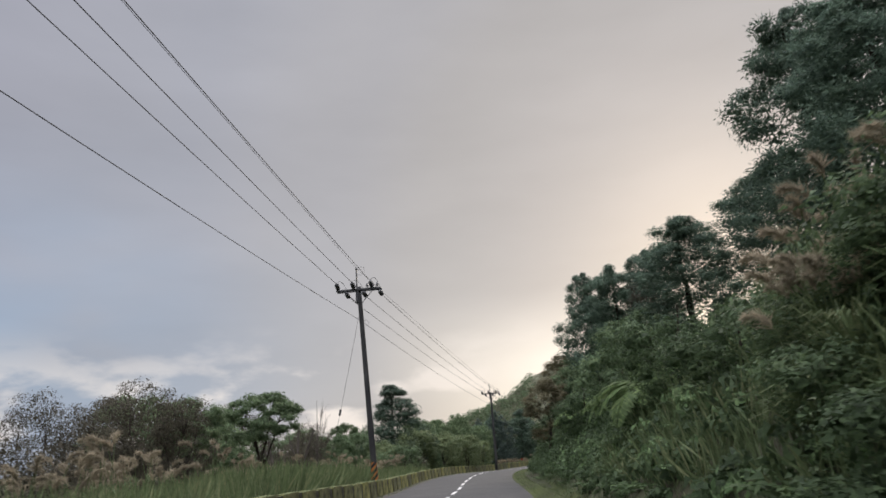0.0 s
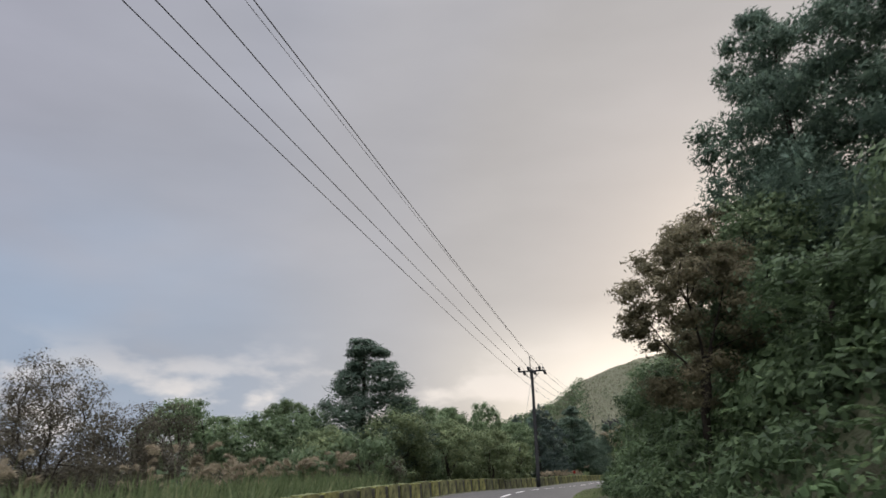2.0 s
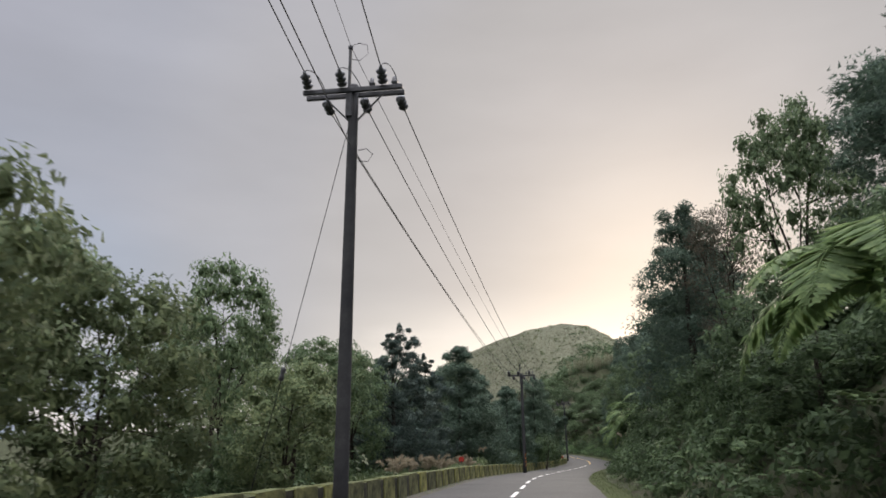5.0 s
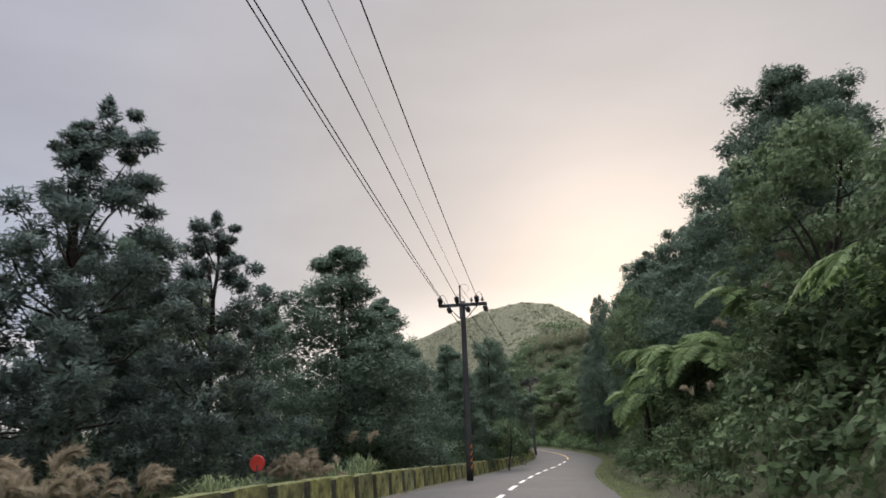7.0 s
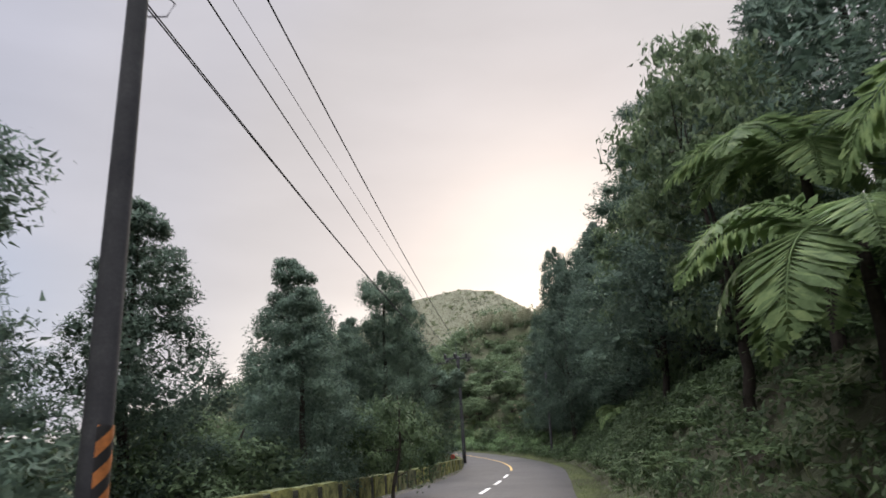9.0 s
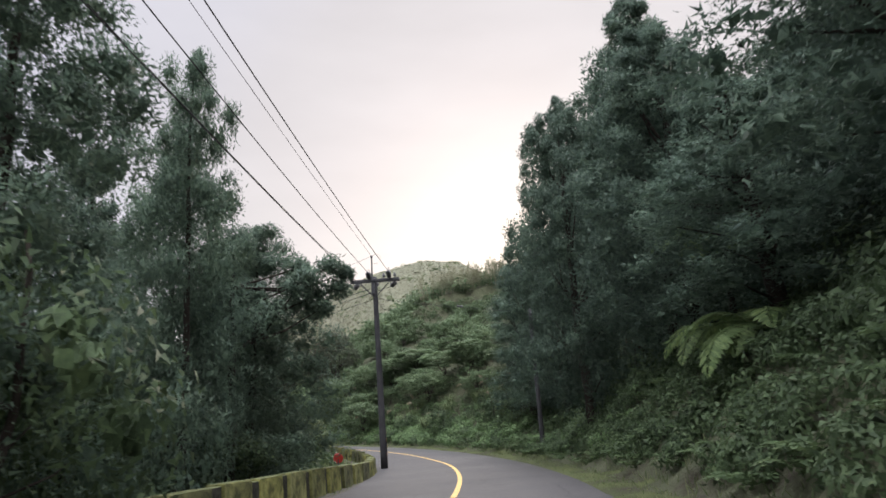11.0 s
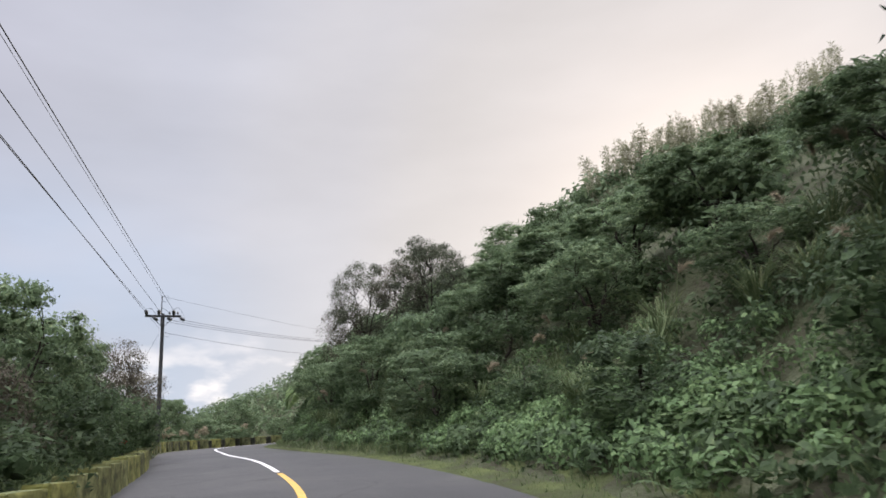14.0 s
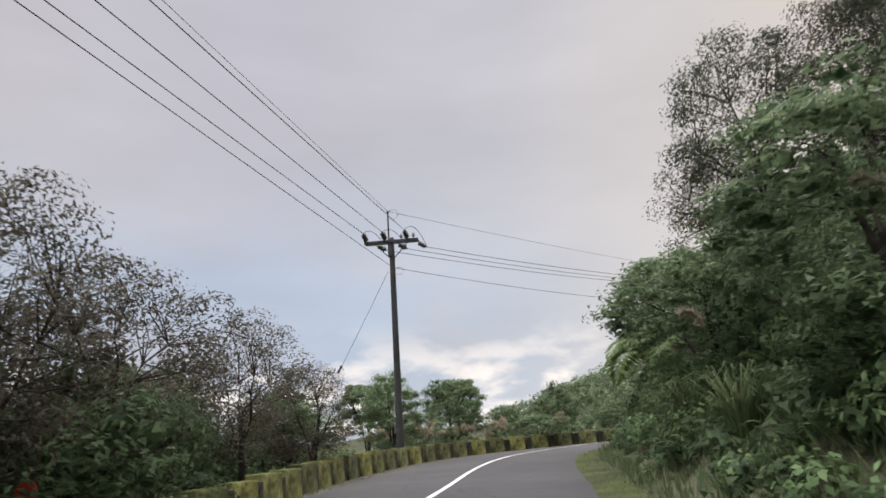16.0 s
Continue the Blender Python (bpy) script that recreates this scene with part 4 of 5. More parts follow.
def bough_shape(low=0.08, taper=0.8, boughs=48, size=1.0, inner=0.4, lift=0.18, uneven=0.16, step=0.75):
    """Boughs round a straight stem, each carrying a row of foliage tufts out to its tip."""
    def shape(rng, H, R):
        c, r = [], []
        ph = rng.random(4) * 6.28
        for k in range(boughs):
            h = low + (0.95 - low) * (k + rng.random()) / boughs
            a = k * 2.4 + rng.normal() * 0.35
            swell = 1 + uneven * (math.sin(a + ph[0] + 9 * h) + 0.8 * math.sin(2 * a + ph[1] - 14 * h) + 0.6 * math.sin(17 * h + ph[2]))
            under = min(1.0, 0.72 + 2.6 * (h - low))
            reach = R * ((1 - h) / (1 - low)) ** taper * under * swell * rng.uniform(0.78, 1.06) + 0.12
            w0 = size * (0.55 + 0.5 * (1 - h)) * min(1.0, 0.35 + reach / 1.6)
            q = reach
            while q > reach * inner - 0.05:
                w = w0 * rng.uniform(0.7, 1.15) * (1.15 - 0.3 * q / reach)
                c.append((q * math.cos(a), q * math.sin(a), h * H + lift * q * q / max(reach, 0.3) + rng.normal() * 0.32))
                r.append((w, w, w * rng.uniform(0.8, 1.1)))
                q -= w * step * 1.5
                a += rng.normal() * 0.1
        for dz, w in ((0.93, 0.5), (0.965, 0.36), (0.99, 0.22)):
            c.append((rng.normal() * 0.08, rng.normal() * 0.08, H * dz))
            r.append((w * size, w * size, w * 1.25))
        return np.array(c), np.array(r)
    return shape


def dome_shape(count=46, size=1.0, mid=0.62, tall=0.36, flat=0.8):
    def shape(rng, H, R):
        d = unit(rng.normal(size=(count, 3)) + (0, 0, 0.25))
        k = rng.uniform(0.45, 0.95, (count, 1)) ** 0.6
        c = d * k * np.array((R * 0.86, R * 0.86, H * tall)) + np.array((0, 0, H * mid))
        w = size * rng.uniform(0.65, 1.2, (count, 1))
        return c, w * np.array((1, 1, flat))
    return shape


CEDAR = [plant("cedar_tree", "dense dark green cedar with clumped foliage", "tree", "roadside trees", 12, 3.0, M_CEDAR, 11 + k, bough_shape(0.04 + 0.02 * k, 0.74, 62, 1.12, 0.25, 0.12, 0.09), (0.15, 0.06), 390, 0.2, 0, 0.5, solid=0.46) for k in range(3)]
ROUND = [plant("cedar_tree", "tall dark cedar with a broad rounded lobed crown", "tree", "roadside trees", 12, 3.0, M_CEDAR, 21 + k, bough_shape(0.06, 0.5, 56, 1.15, 0.4, 0.15, 0.15), (0.15, 0.06), 390, 0.2, 0, 0.5, solid=0.46) for k in range(4)]
LIT_CEDAR = [plant("cedar_tree", "green cedar with a rounded lobed crown behind the guard wall, coloured as lit", "tree", "roadside trees", 12, 3.0, M_CEDAR_LIT, 41 + k, bough_shape(0.06, 0.5, 56, 1.15, 0.4, 0.15, 0.15), (0.13, 0.05), 480, 0.2, 0, 0.5, solid=0.37) for k in range(2)]
PINE = [plant("pine_tree", "tall open conifer with tufted branches and sky between them", "tree", "roadside trees", 10, 2.4, M_PINE, 31 + k, bough_shape(0.1, 0.66, 64, 0.55, 0.45, 0.15, 0.22, 0.95), (0.14, 0.045), 250, 0.13, 40, 0.55, solid=0.12) for k in range(3)]
BROAD = [plant("broadleaf_tree", "round-crowned broadleaf tree, dark green", "tree", "roadside trees", 8, 3.0, M_BROAD, 51 + k, dome_shape(84, 0.74, 0.55, 0.43, 0.62), (0.165, 0.09), 125, 0.15, 24, 0.2, forked=True, solid=0.28) for k in range(3)]
CANOPY = [plant("hillside_tree", "low bushy tree with a rounded green crown on the slope", "tree", "hillside trees", 2.8, 2.3, M_BROAD, 61 + k, dome_shape(34, 0.62, 0.46, 0.42, 0.72), (0.15, 0.082), 100, 0.1, 8, 0.2, forked=True, solid=0.3) for k in range(3)]
UMBRELLA = [plant("spreading_tree", "spreading tree with a flat layered crown", "tree", "roadside trees", 7, 2.6, M_BROAD, 71 + k, dome_shape(62, 0.52, 0.74, 0.21, 0.5), (0.14, 0.07), 190, 0.13, 26, 0.15, forked=True, solid=0.3) for k in range(2)]
OLIVE = [plant("young_tree", "leafy young tree, olive and yellowing", "tree", "roadside trees", 5, 2.3, M_OLIVE, 81 + k, dome_shape(48, 0.66, 0.52, 0.44, 0.75), (0.13, 0.066), 300, 0.09, 14, 0.1, forked=True, solid=0.28) for k in range(2)]
TWIGGY = [plant("thinning_tree", "half-bare tree with sparse brown leaves", "tree", "roadside trees", 6, 2.2, M_BROWN, 91 + k, dome_shape(66, 0.6, 0.58, 0.4), (0.085, 0.042), 190, 0.09, 60, 0.2, forked=True) for k in range(2)]
THIN = [plant("thinning_tree", "tall thin-crowned tree with rusty leaves and dark limbs", "tree", "roadside trees", 8, 2.8, M_RUSTY, 96 + k, dome_shape(80, 0.6, 0.6, 0.4, 0.75), (0.095, 0.048), 250, 0.13, 70, 0.2, forked=True) for k in range(2)]
SHRUB = [plant("shrub", "dense green roadside shrub", "shrub", "roadside shrubs", 3, 1.6, M_SCRUB, 101 + k, dome_shape(18, 0.68, 0.44, 0.4, 0.95), (0.115, 0.06), 270, 0.05, 5, 0.1, solid=0.26) for k in range(3)]


BANK_TREE = plant("young_tree", "leafy young tree with small rusty green leaves on the bank", "tree", "roadside trees", 8, 2.2, M_GOLDEN, 121, dome_shape(90, 0.5, 0.56, 0.44, 0.75), (0.11, 0.05), 260, 0.1, 26, 0.2, forked=True, solid=0.25)
BANK_TREE.put(9.7, 36.2, 7.1, 1.8)
BANK_TREE.put(11.2, 41.0, 9.2, 1.9)
BRUSH = [plant("brush", "tangled brown thicket of shrubs and reeds", "shrub", "valley brush", 3.4, 1.7, M_BROWN, 111 + k, dome_shape(30, 0.55, 0.48, 0.48, 0.9), (0.095, 0.042), 250, 0.05, 26, 0.3, forked=True) for k in range(3)]


def overhang_shape(rng, H, R):
    """A thin crown with one long limb reaching over the wall."""
    c = [(0.1, 0, 3.2), (-0.4, 0.5, 4.0), (0.4, -0.4, 4.6), (0, 0.2, 5.6), (0.1, 0, 6.5), (0.9, 0.3, 5.2), (1.5, 0.6, 5.7), (2.0, 0.6, 6.1), (2.2, 1.2, 5.8), (2.6, 0.9, 6.4), (2.8, 1.2, 6.0), (3.1, 1.3, 6.4), (1.7, 1.0, 6.5), (2.3, 0.9, 5.2)]
    r = [0.9, 0.9, 0.85, 0.8, 0.5, 0.55, 0.55, 0.5, 0.5, 0.48, 0.42, 0.3, 0.4, 0.36]
    return np.array(c) + rng.normal(size=(len(c), 3)) * 0.06, np.array(r)[:, None] * np.array((1, 1, 0.8))


OVERHANG = [plant("cedar_tree", "dark cedar with a limb reaching over the guard wall", "tree", "roadside trees", 7, 3.2, M_CEDAR_LIT, 131, overhang_shape, (0.13, 0.05), 620, 0.15, 14, 0.5, solid=0.3)]

DENSE = [plant("cedar_tree", "tall dark cedar hung with fine dense foliage", "tree", "roadside trees", 14, 2.8, M_CEDAR, 141 + k, bough_shape(0.11, 0.42, 66, 1.05, 0.4, 0.05, 0.15), (0.135, 0.05), 400, 0.24, 30, 0.5, solid=0.33) for k in range(2)]


def any_of(kinds, x, y):
    return kinds[int(abs(x * 13.7 + y * 5.9)) % len(kinds)]


def grow_rows(kinds, rows):
    for x, y, top, r in rows:
        any_of(kinds, x, y).put(x, y, top, r)


# valley side
grow_rows(BROAD, [(-15.0, 29.5, 7.6, 3.0), (-12, 55.5, 6.2, 2.8), (-16, 61, 5.8, 3.0), (-14, 36, 6.6, 3.2), (-9.6, 30, 5.8, 2.4),
                  (-7.6, 60.5, 5.6, 2.6), (-2.6, 69.5, 6.4, 2.4), (-3.8, 72.6, 7.6, 2.4), (0.3, 92.2, 8.6, 2.2), (-3.4, 97, 7.8, 2.8), (2.6, 99.5, 7.0, 2.4), (1.0, 106, 7.2, 2.6), (3.0, 108.3, 7.4, 2.6), (0, 114, 7.4, 2.8), (-2.4, 79.5, 6.6, 2.4), (-1.5, 103, 8.0, 2.6),
                  (4.2, 124, 8.0, 2.6), (21.4, 203.8, 6.4, 2.2), (18.0, 196, 6.5, 2.4), (16.5, 206, 7.2, 2.6), (7.9, 237, 6.2, 1.7), (5.2, 246.5, 6.8, 1.9), (2, 252, 7.0, 2.4), (8.0, 256.0, 6.6, 1.9), (-2, 240, 6.4, 2.6)])
grow_rows(BROAD, [(-9.6, 58.5, 5.2, 2.6), (-13.2, 63, 5.8, 3.0), (-10.4, 71, 6.2, 2.8), (10.4, 228.2, 4.3, 2.0), (17.4, 210.6, 5.0, 2.2), (8.2, 224, 5.6, 2.4), (6.6, 241.6, 4.4, 1.8), (9.6, 249.5, 4.2, 1.7), (5.0, 254.5, 5.4, 2.1), (11.8, 257.5, 5.0, 1.7), (1.0, 246, 6.0, 2.2)])
grow_rows(UMBRELLA, [(-3.9, 20.3, 6.0, 2.1), (-8.4, 22.5, 6.2, 2.2), (15.4, 209.6, 7.2, 2.8), (18.0, 211.2, 6.2, 2.0), (17.2, 208.4, 6.6, 2.2), (3.4, 250.5, 7.2, 2.0), (-1.5, 247, 7.4, 2.4), (-10.5, 65.7, 6.9, 2.2), (-3.1, 85.3, 7.8, 2.8), (-6, 90, 7.0, 2.6)])
grow_rows(CEDAR, [(-5.0, 65.2, 10.1, 4.6), (4.0, 119.6, 8.2, 2.4), (9.95, 128.2, 10.1, 3.9), (11.8, 132.4, 8.6, 3.2), (6.0, 133, 8.6, 3.0), (13.6, 141, 7.4, 2.4), (17.0, 151, 8.6, 2.8), (17.5, 158.5, 9.0, 2.8), (24.0, 171.5, 6.8, 2.2), (24.4, 176, 6.4, 2.2), (20.0, 171, 9.8, 2.6), (10.5, 137.5, 7.4, 2.4), (17.6, 146, 6.2, 2.0)])
grow_rows(PINE, [(5.4, 112.7, 9.35, 2.9), (7.0, 117.2, 8.0, 2.5), (2.0, 120.5, 8.6, 2.4), (23.7, 188.0, 9.0, 2.4), (22.2, 184.6, 9.6, 2.4), (22.6, 198.5, 7.2, 1.9), (23.8, 178.7, 9.4, 2.5)])
grow_rows(OLIVE, [(-2.4, 62.2, 5.3, 2.5), (0.0, 67.4, 5.0, 2.4), (2.0, 74.5, 4.8, 2.2), (1.6, 80.5, 5.0, 2.2), (3.4, 87.5, 4.2, 1.9), (-4.8, 56.5, 4.2, 2.0), (25.4, 184.6, 2.7, 2.0), (26.6, 190.2, 2.3, 1.8), (24.4, 195.5, 3.0, 2.0)])
grow_rows(BRUSH, [(14.8, 217.0, 4.5, 1.9), (16.4, 214.6, 5.0, 2.0), (13.4, 219.6, 4.6, 1.9), (11.0, 225.6, 4.2, 1.7), (14.0, 213.5, 5.8, 2.2)])
grow_rows(SHRUB, [(20.6, 147, 3.0, 1.7), (19.0, 152.6, 3.4, 2.0), (22.6, 158.6, 3.8, 2.1), (12.0, 221.8, 3.6, 1.9), (18.2, 213.0, 4.4, 2.1), (17.4, 216.2, 3.8, 1.9), (19.2, 209.8, 4.6, 2.0), (20.6, 210.6, 3.6, 1.7), (16.2, 218.6, 3.6, 1.7)])
grow_rows(TWIGGY, [(-11.8, 19.5, 5.8, 2.0), (-14.0, 26.0, 7.0, 2.4), (-17.5, 32, 7.8, 2.6), (-12.0, 30.5, 6.4, 2.2), (-10.2, 36, 6.2, 2.2), (-6.8, 38.5, 5.4, 1.7), (-14.0, 40, 7.2, 2.4), (-18.0, 25, 7.4, 2.4), (-9.4, 24.0, 5.0, 1.8), (-14, 47, 6.0, 2.4), (-9.5, 46, 4.8, 2.0), (-11, 51.5, 5.4, 2.2), (12.4, 222.4, 5.2, 2.1), (15.2, 216.6, 5.4, 2.2), (16.8, 217.6, 5.9, 2.1), (14.2, 222.6, 6.0, 1.9), (12.6, 226.8, 5.2, 1.7), (-8.4, 18.2, 6.5, 2.3), (-6.4, 17.4, 5.6, 1.9), (17.6, 215.0, 6.5, 2.2), (-9.2, 24.5, 5.6, 2.0)])
# hill side
grow_rows(CEDAR, [(39.2, 171.4, 17.4, 3.6), (18.8, 79.2, 14.4, 3.0), (46, 190, 21.0, 3.8), (45.5, 173, 14.0, 3.2), (46, 164, 21.0, 3.6), (43.5, 157, 18.5, 3.4), (46.5, 180, 19.5, 3.4), (40.5, 150.5, 18.0, 3.2)])
grow_rows(ROUND, [(20.9, 17.4, 20.5, 3.5), (20.5, 12, 17.6, 3.6), (23.5, 29, 17.5, 4.0), (17.5, 36.8, 15.2, 2.8), (13.6, 39.8, 14.7, 2.5), (14.9, 36.6, 14.2, 2.6), (15.8, 46, 13.4, 2.8), (17.8, 28.5, 14.8, 3.4), (19.5, 54, 14.5, 3.2), (19, 66, 12.2, 3.0), (18.6, 97, 11.8, 2.7),
                  (23.5, 90, 15.0, 3.0), (22.5, 104, 12.4, 2.9), (24.5, 116.0, 12.4, 2.8), (28.4, 119.5, 14.0, 3.0), (29.0, 127.8, 13.8, 3.6), (29.6, 134.6, 13.0, 3.2), (31.2, 141, 12.8, 3.4), (41.2, 162.5, 14.0, 2.8), (42.0, 166.4, 13.0, 3.0), (39.2, 158.6, 11.0, 2.6), 
                  (41.8, 188, 20.2, 2.8), (50, 192, 20.0, 3.6), (25, 74, 16.5, 3.2), (38, 148, 18.0, 3.4)])
grow_rows(BROAD, [(14.5, 28, 9.5, 2.8), (12.2, 38.4, 8.6, 2.2), (14.2, 52.5, 7.8, 2.5), (14.2, 60.5, 8.0, 2.4), (14.0, 69.5, 8.8, 2.3), (17.4, 86.4, 11.8, 1.9), (21.5, 111.0, 8.4, 2.0), (26.2, 135, 9.8, 2.2), (30.5, 146.5, 10.6, 2.4),
                  (35, 226, 12.2, 2.6), (22.2, 233.2, 8.2, 1.9), (35.8, 233, 15.8, 2.8), (39.8, 236, 17.2, 1.7), (32.4, 214.8, 5.6, 2.4), (37.4, 215, 8.8, 2.6), (41.8, 220, 12.2, 2.8), (46, 226, 16.0, 2.8), (37, 207, 6.8, 2.2), (42.8, 209.5, 10.4, 2.6), (23.4, 241, 9.0, 2.2), (47.5, 214, 12.6, 2.6), (45, 232, 17.6, 2.4), (31.9, 211.0, 4.5, 2.3), (28.0, 220.4, 6.6, 2.5), (33.6, 219.4, 8.6, 2.8), (24.6, 225.6, 6.2, 2.2)])
grow_rows(TWIGGY, [(16.6, 33.0, 12.4, 2.2), (18.0, 92.2, 10.6, 1.8), (24.6, 231, 10.8, 2.0), (28.6, 228, 12.6, 2.0)])
grow_rows(THIN, [(25.9, 229.6, 12.8, 2.6), (30.6, 225.8, 12.9, 2.9), (30.4, 232, 14.4, 2.8)])
_z = float(terrain(24.5, 168.2)[0])
OVERHANG[0].put(24.5, 168.2, _z + 6.85, 3.2, 0.0)
grow_rows(LIT_CEDAR, [(21.6, 160.9, 10.6, 2.7), (23.6, 166.7, 10.9, 1.6), (19.6, 163.5, 7.6, 2.6), (25.0, 170.6, 7.3, 2.5), (22.8, 168.8, 9.2, 2.3)])
grow_rows(DENSE, [(31.8, 145.4, 14.6, 3.6), (33.8, 150.5, 15.0, 3.9), (36.4, 156.7, 16.0, 3.6), (37.2, 163.4, 9.0, 2.8), (38.2, 168.6, 14.0, 3.0), (38.0, 176.6, 15.6, 2.6), (42.7, 194.8, 15.0, 3.1), (40.4, 190.6, 10.4, 2.5), (41.0, 186.4, 10.4, 2.4), (42.4, 180, 19.2, 3.8)])
# low trees all over the spur and between the cedars
CT = random.Random(31)
for s0, s1, l0, l1, gap, tall in ((203, 226, 10.5, 20, 4.8, 2.3), (226, 262, 7.8, 20, 4.6, 2.7), (203, 262, 20, 33, 4.6, 1.5), (215, 250, 31, 45, 5.0, 1.2), (206, 216, 33, 48, 6.0, 1.4), (30, 158, 7.8, 10.6, 4.6, 2.8), (58, 78, -9.5, -6.5, 4.2, 3.2), (136, 178, -9.0, -6.4, 4.2, 2.8)):
    for _ in range(int(1.4 * (s1 - s0) * (l1 - l0) / gap**2) + 1):
        p = at_road(CT.uniform(s0, s1), CT.uniform(l0, l1))
        lw = float(relative(p.x, p.y)[1][0])
        if abs(lw) > min(abs(l0), abs(l1)) - 0.3 and lw * l0 > 0:
            k = CT.uniform(0.75, 1.2) * (0.6 if lw > 17 and p.y < 212 else 1.0)
            (SHRUB if s0 == 136 else CANOPY)[CT.randrange(3)].put(p.x, p.y, float(terrain(p.x, p.y)[0]) + tall * k * CT.uniform(0.85, 1.1), gap * 0.52 * k)
for k in range(2, 9):
    p = at_road(204.5 + 2.7 * k, 10.2 + 0.9 * ((k * 5) % 3))
    (UMBRELLA[k % 2] if k % 3 else BROAD[k % 3]).put(p.x, p.y, float(terrain(p.x, p.y)[0]) + (1.9 if k < 4 else 2.5) + 0.3 * ((k * 7) % 3), 2.5)
# shrubs along both sides
for k, (s, l) in enumerate([(s, -6.2 - 1.6 * ((s * 7) % 3) / 3) for s in (62, 66, 71, 76, 81, 86, 92, 98, 104, 150, 155, 160, 165, 170, 175, 180, 185, 199, 203, 207, 212, 217, 222, 227, 232, 237, 242, 247)] + [(s, 6.2 + 1.5 * ((s * 5) % 4) / 4) for s in range(2, 250, 5) if not 150 < s < 203] + [(s, -5.6 - 2.2 * ((s * 3) % 4) / 4) for s in range(206, 248, 3)] + [(s, -12.5 - 5 * ((s * 7) % 10) / 10) for s in range(8, 74, 3)]):
    p = at_road(s, l)
    big = 1.7 if l < -12 else 1.25 if s > 205 and l < 0 else 1.0
    (BRUSH if l < 0 and (s < 68 or (214 < s < 240 and l < -6.3)) else SHRUB)[k % 3].put(p.x, p.y, float(terrain(p.x, p.y)[0]) + big * (1.5 + 1.3 * ((k * 37) % 10) / 10), big * (1.2 + 0.7 * ((k * 23) % 10) / 10))
for k, (x, y, high, r) in enumerate([(34.4, 213.4, 2.2, 1.9), (35.6, 215.6, 2.2, 1.9), (36.8, 218.2, 2.3, 2.0), (34.8, 217.4, 2.0, 1.8), (37.6, 214.6, 2.2, 1.8), (39.2, 217.4, 2.2, 1.8), (-2.9, 25.6, 1.9, 1.3), (-4.0, 25.2, 2.0, 1.4), (-5.2, 24.9, 1.9, 1.3), (-3.4, 23.8, 1.6, 1.2), (-6.4, 25.6, 2.1, 1.5), (-4.6, 22.8, 1.5, 1.2), (10.2, -2.6, 1.1, 1.0), (10.9, -1.0, 1.2, 1.0), (9.7, -4.4, 1.1, 1.0), (11.4, -3.0, 1.3, 1.1)]):
    SHRUB[k % 3].put(x, y, float(terrain(x, y)[0]) + high, r)
for kinds in ([BANK_TREE], OVERHANG, LIT_CEDAR, DENSE, CEDAR, ROUND, PINE, BROAD, CANOPY, UMBRELLA, OLIVE, TWIGGY, THIN, SHRUB, BRUSH):
    for kk in kinds:
        kk.grow()

# ---- dead trees by the first pole ----


def snag(x, y, h, lean, forked, label):
    ob = tagged(new("dead_tree"), label, "dead tree")
    ob.location = (x, y, float(terrain(x, y)[0]) - 0.1)
    v, f = tube([(0, 0, 0), (lean * 0.2, 0.05, h * 0.4), (lean * 0.55, 0, h * 0.72), (lean, 0.02, h)], [0.12, 0.095, 0.075, 0.05], 8)
    child("trunk", mesh_np("trunk", v, f, M_DEAD, True), ob)
    if forked:
        v, f = tube([(lean * 0.4, 0, h * 0.6), (lean * 0.4 - 0.3, 0, h * 0.72), (lean * 0.4 - 0.5, 0.05, h * 0.9)], [0.055, 0.04, 0.025], 7)
        child("limb", mesh_np("limb", v, f, M_DEAD, True), ob)
    return ob


snag(-4.5, 27.4, 4.1, 0.15, True, "forked dead trunk in the grass")
snag(-4.7, 28.6, 4.0, 0.85, False, "leaning dead trunk in the grass")
snag(-5.3, 26.6, 3.6, -0.5, True, "broken grey dead trunk in the grass")


def bare_bush(x, y, h, seed):
    rng = np.random.default_rng(seed)
    ob = tagged(new("bare_bush"), "leafless bush of thin upright twigs", "shrub")
    ob.location = (x, y, float(terrain(x, y)[0]) - 0.1)
    s = Soup()
    for k in range(16):
        a = rng.random() * 6.28
        p0 = np.array((0.04 * math.cos(a), 0.04 * math.sin(a), h * rng.uniform(0.25, 0.7)))
        ln = h * rng.uniform(0.2, 0.34)
        p2 = p0 + np.array((math.cos(a) * ln * 0.45, math.sin(a) * ln * 0.45, ln))
        s.add(*tube([p0, (p0 + p2) / 2 + np.array((math.cos(a), math.sin(a), 0)) * 0.08, p2], [0.012, 0.008, 0.004], 4))
        for j in range(5):
            q0 = p0 + (p2 - p0) * rng.uniform(0.3, 0.9)
            q1 = q0 + (p2 - p0) * 0.4 + rng.normal(size=3) * 0.16
            s.add(*tube([q0, (q0 + q1) / 2 + rng.normal(size=3) * 0.02, q1], [0.006, 0.005, 0.003], 3))
    child("twig_spray", s.mesh("twig_spray", M_DEAD), ob)
    v, f = tube([(0, 0, 0), (0.05, 0, h * 0.5), (0, 0.05, h)], [0.05, 0.03, 0.008], 6)
    child("stem", mesh_np("stem", v, f, M_DEAD), ob)


bare_bush(-3.5, 27.9, 5.3, 3)
bare_bush(-6.5, 29.5, 3.8, 4)
bare_bush(14.8, 217.8, 5.2, 5)

# ---- tree ferns ----


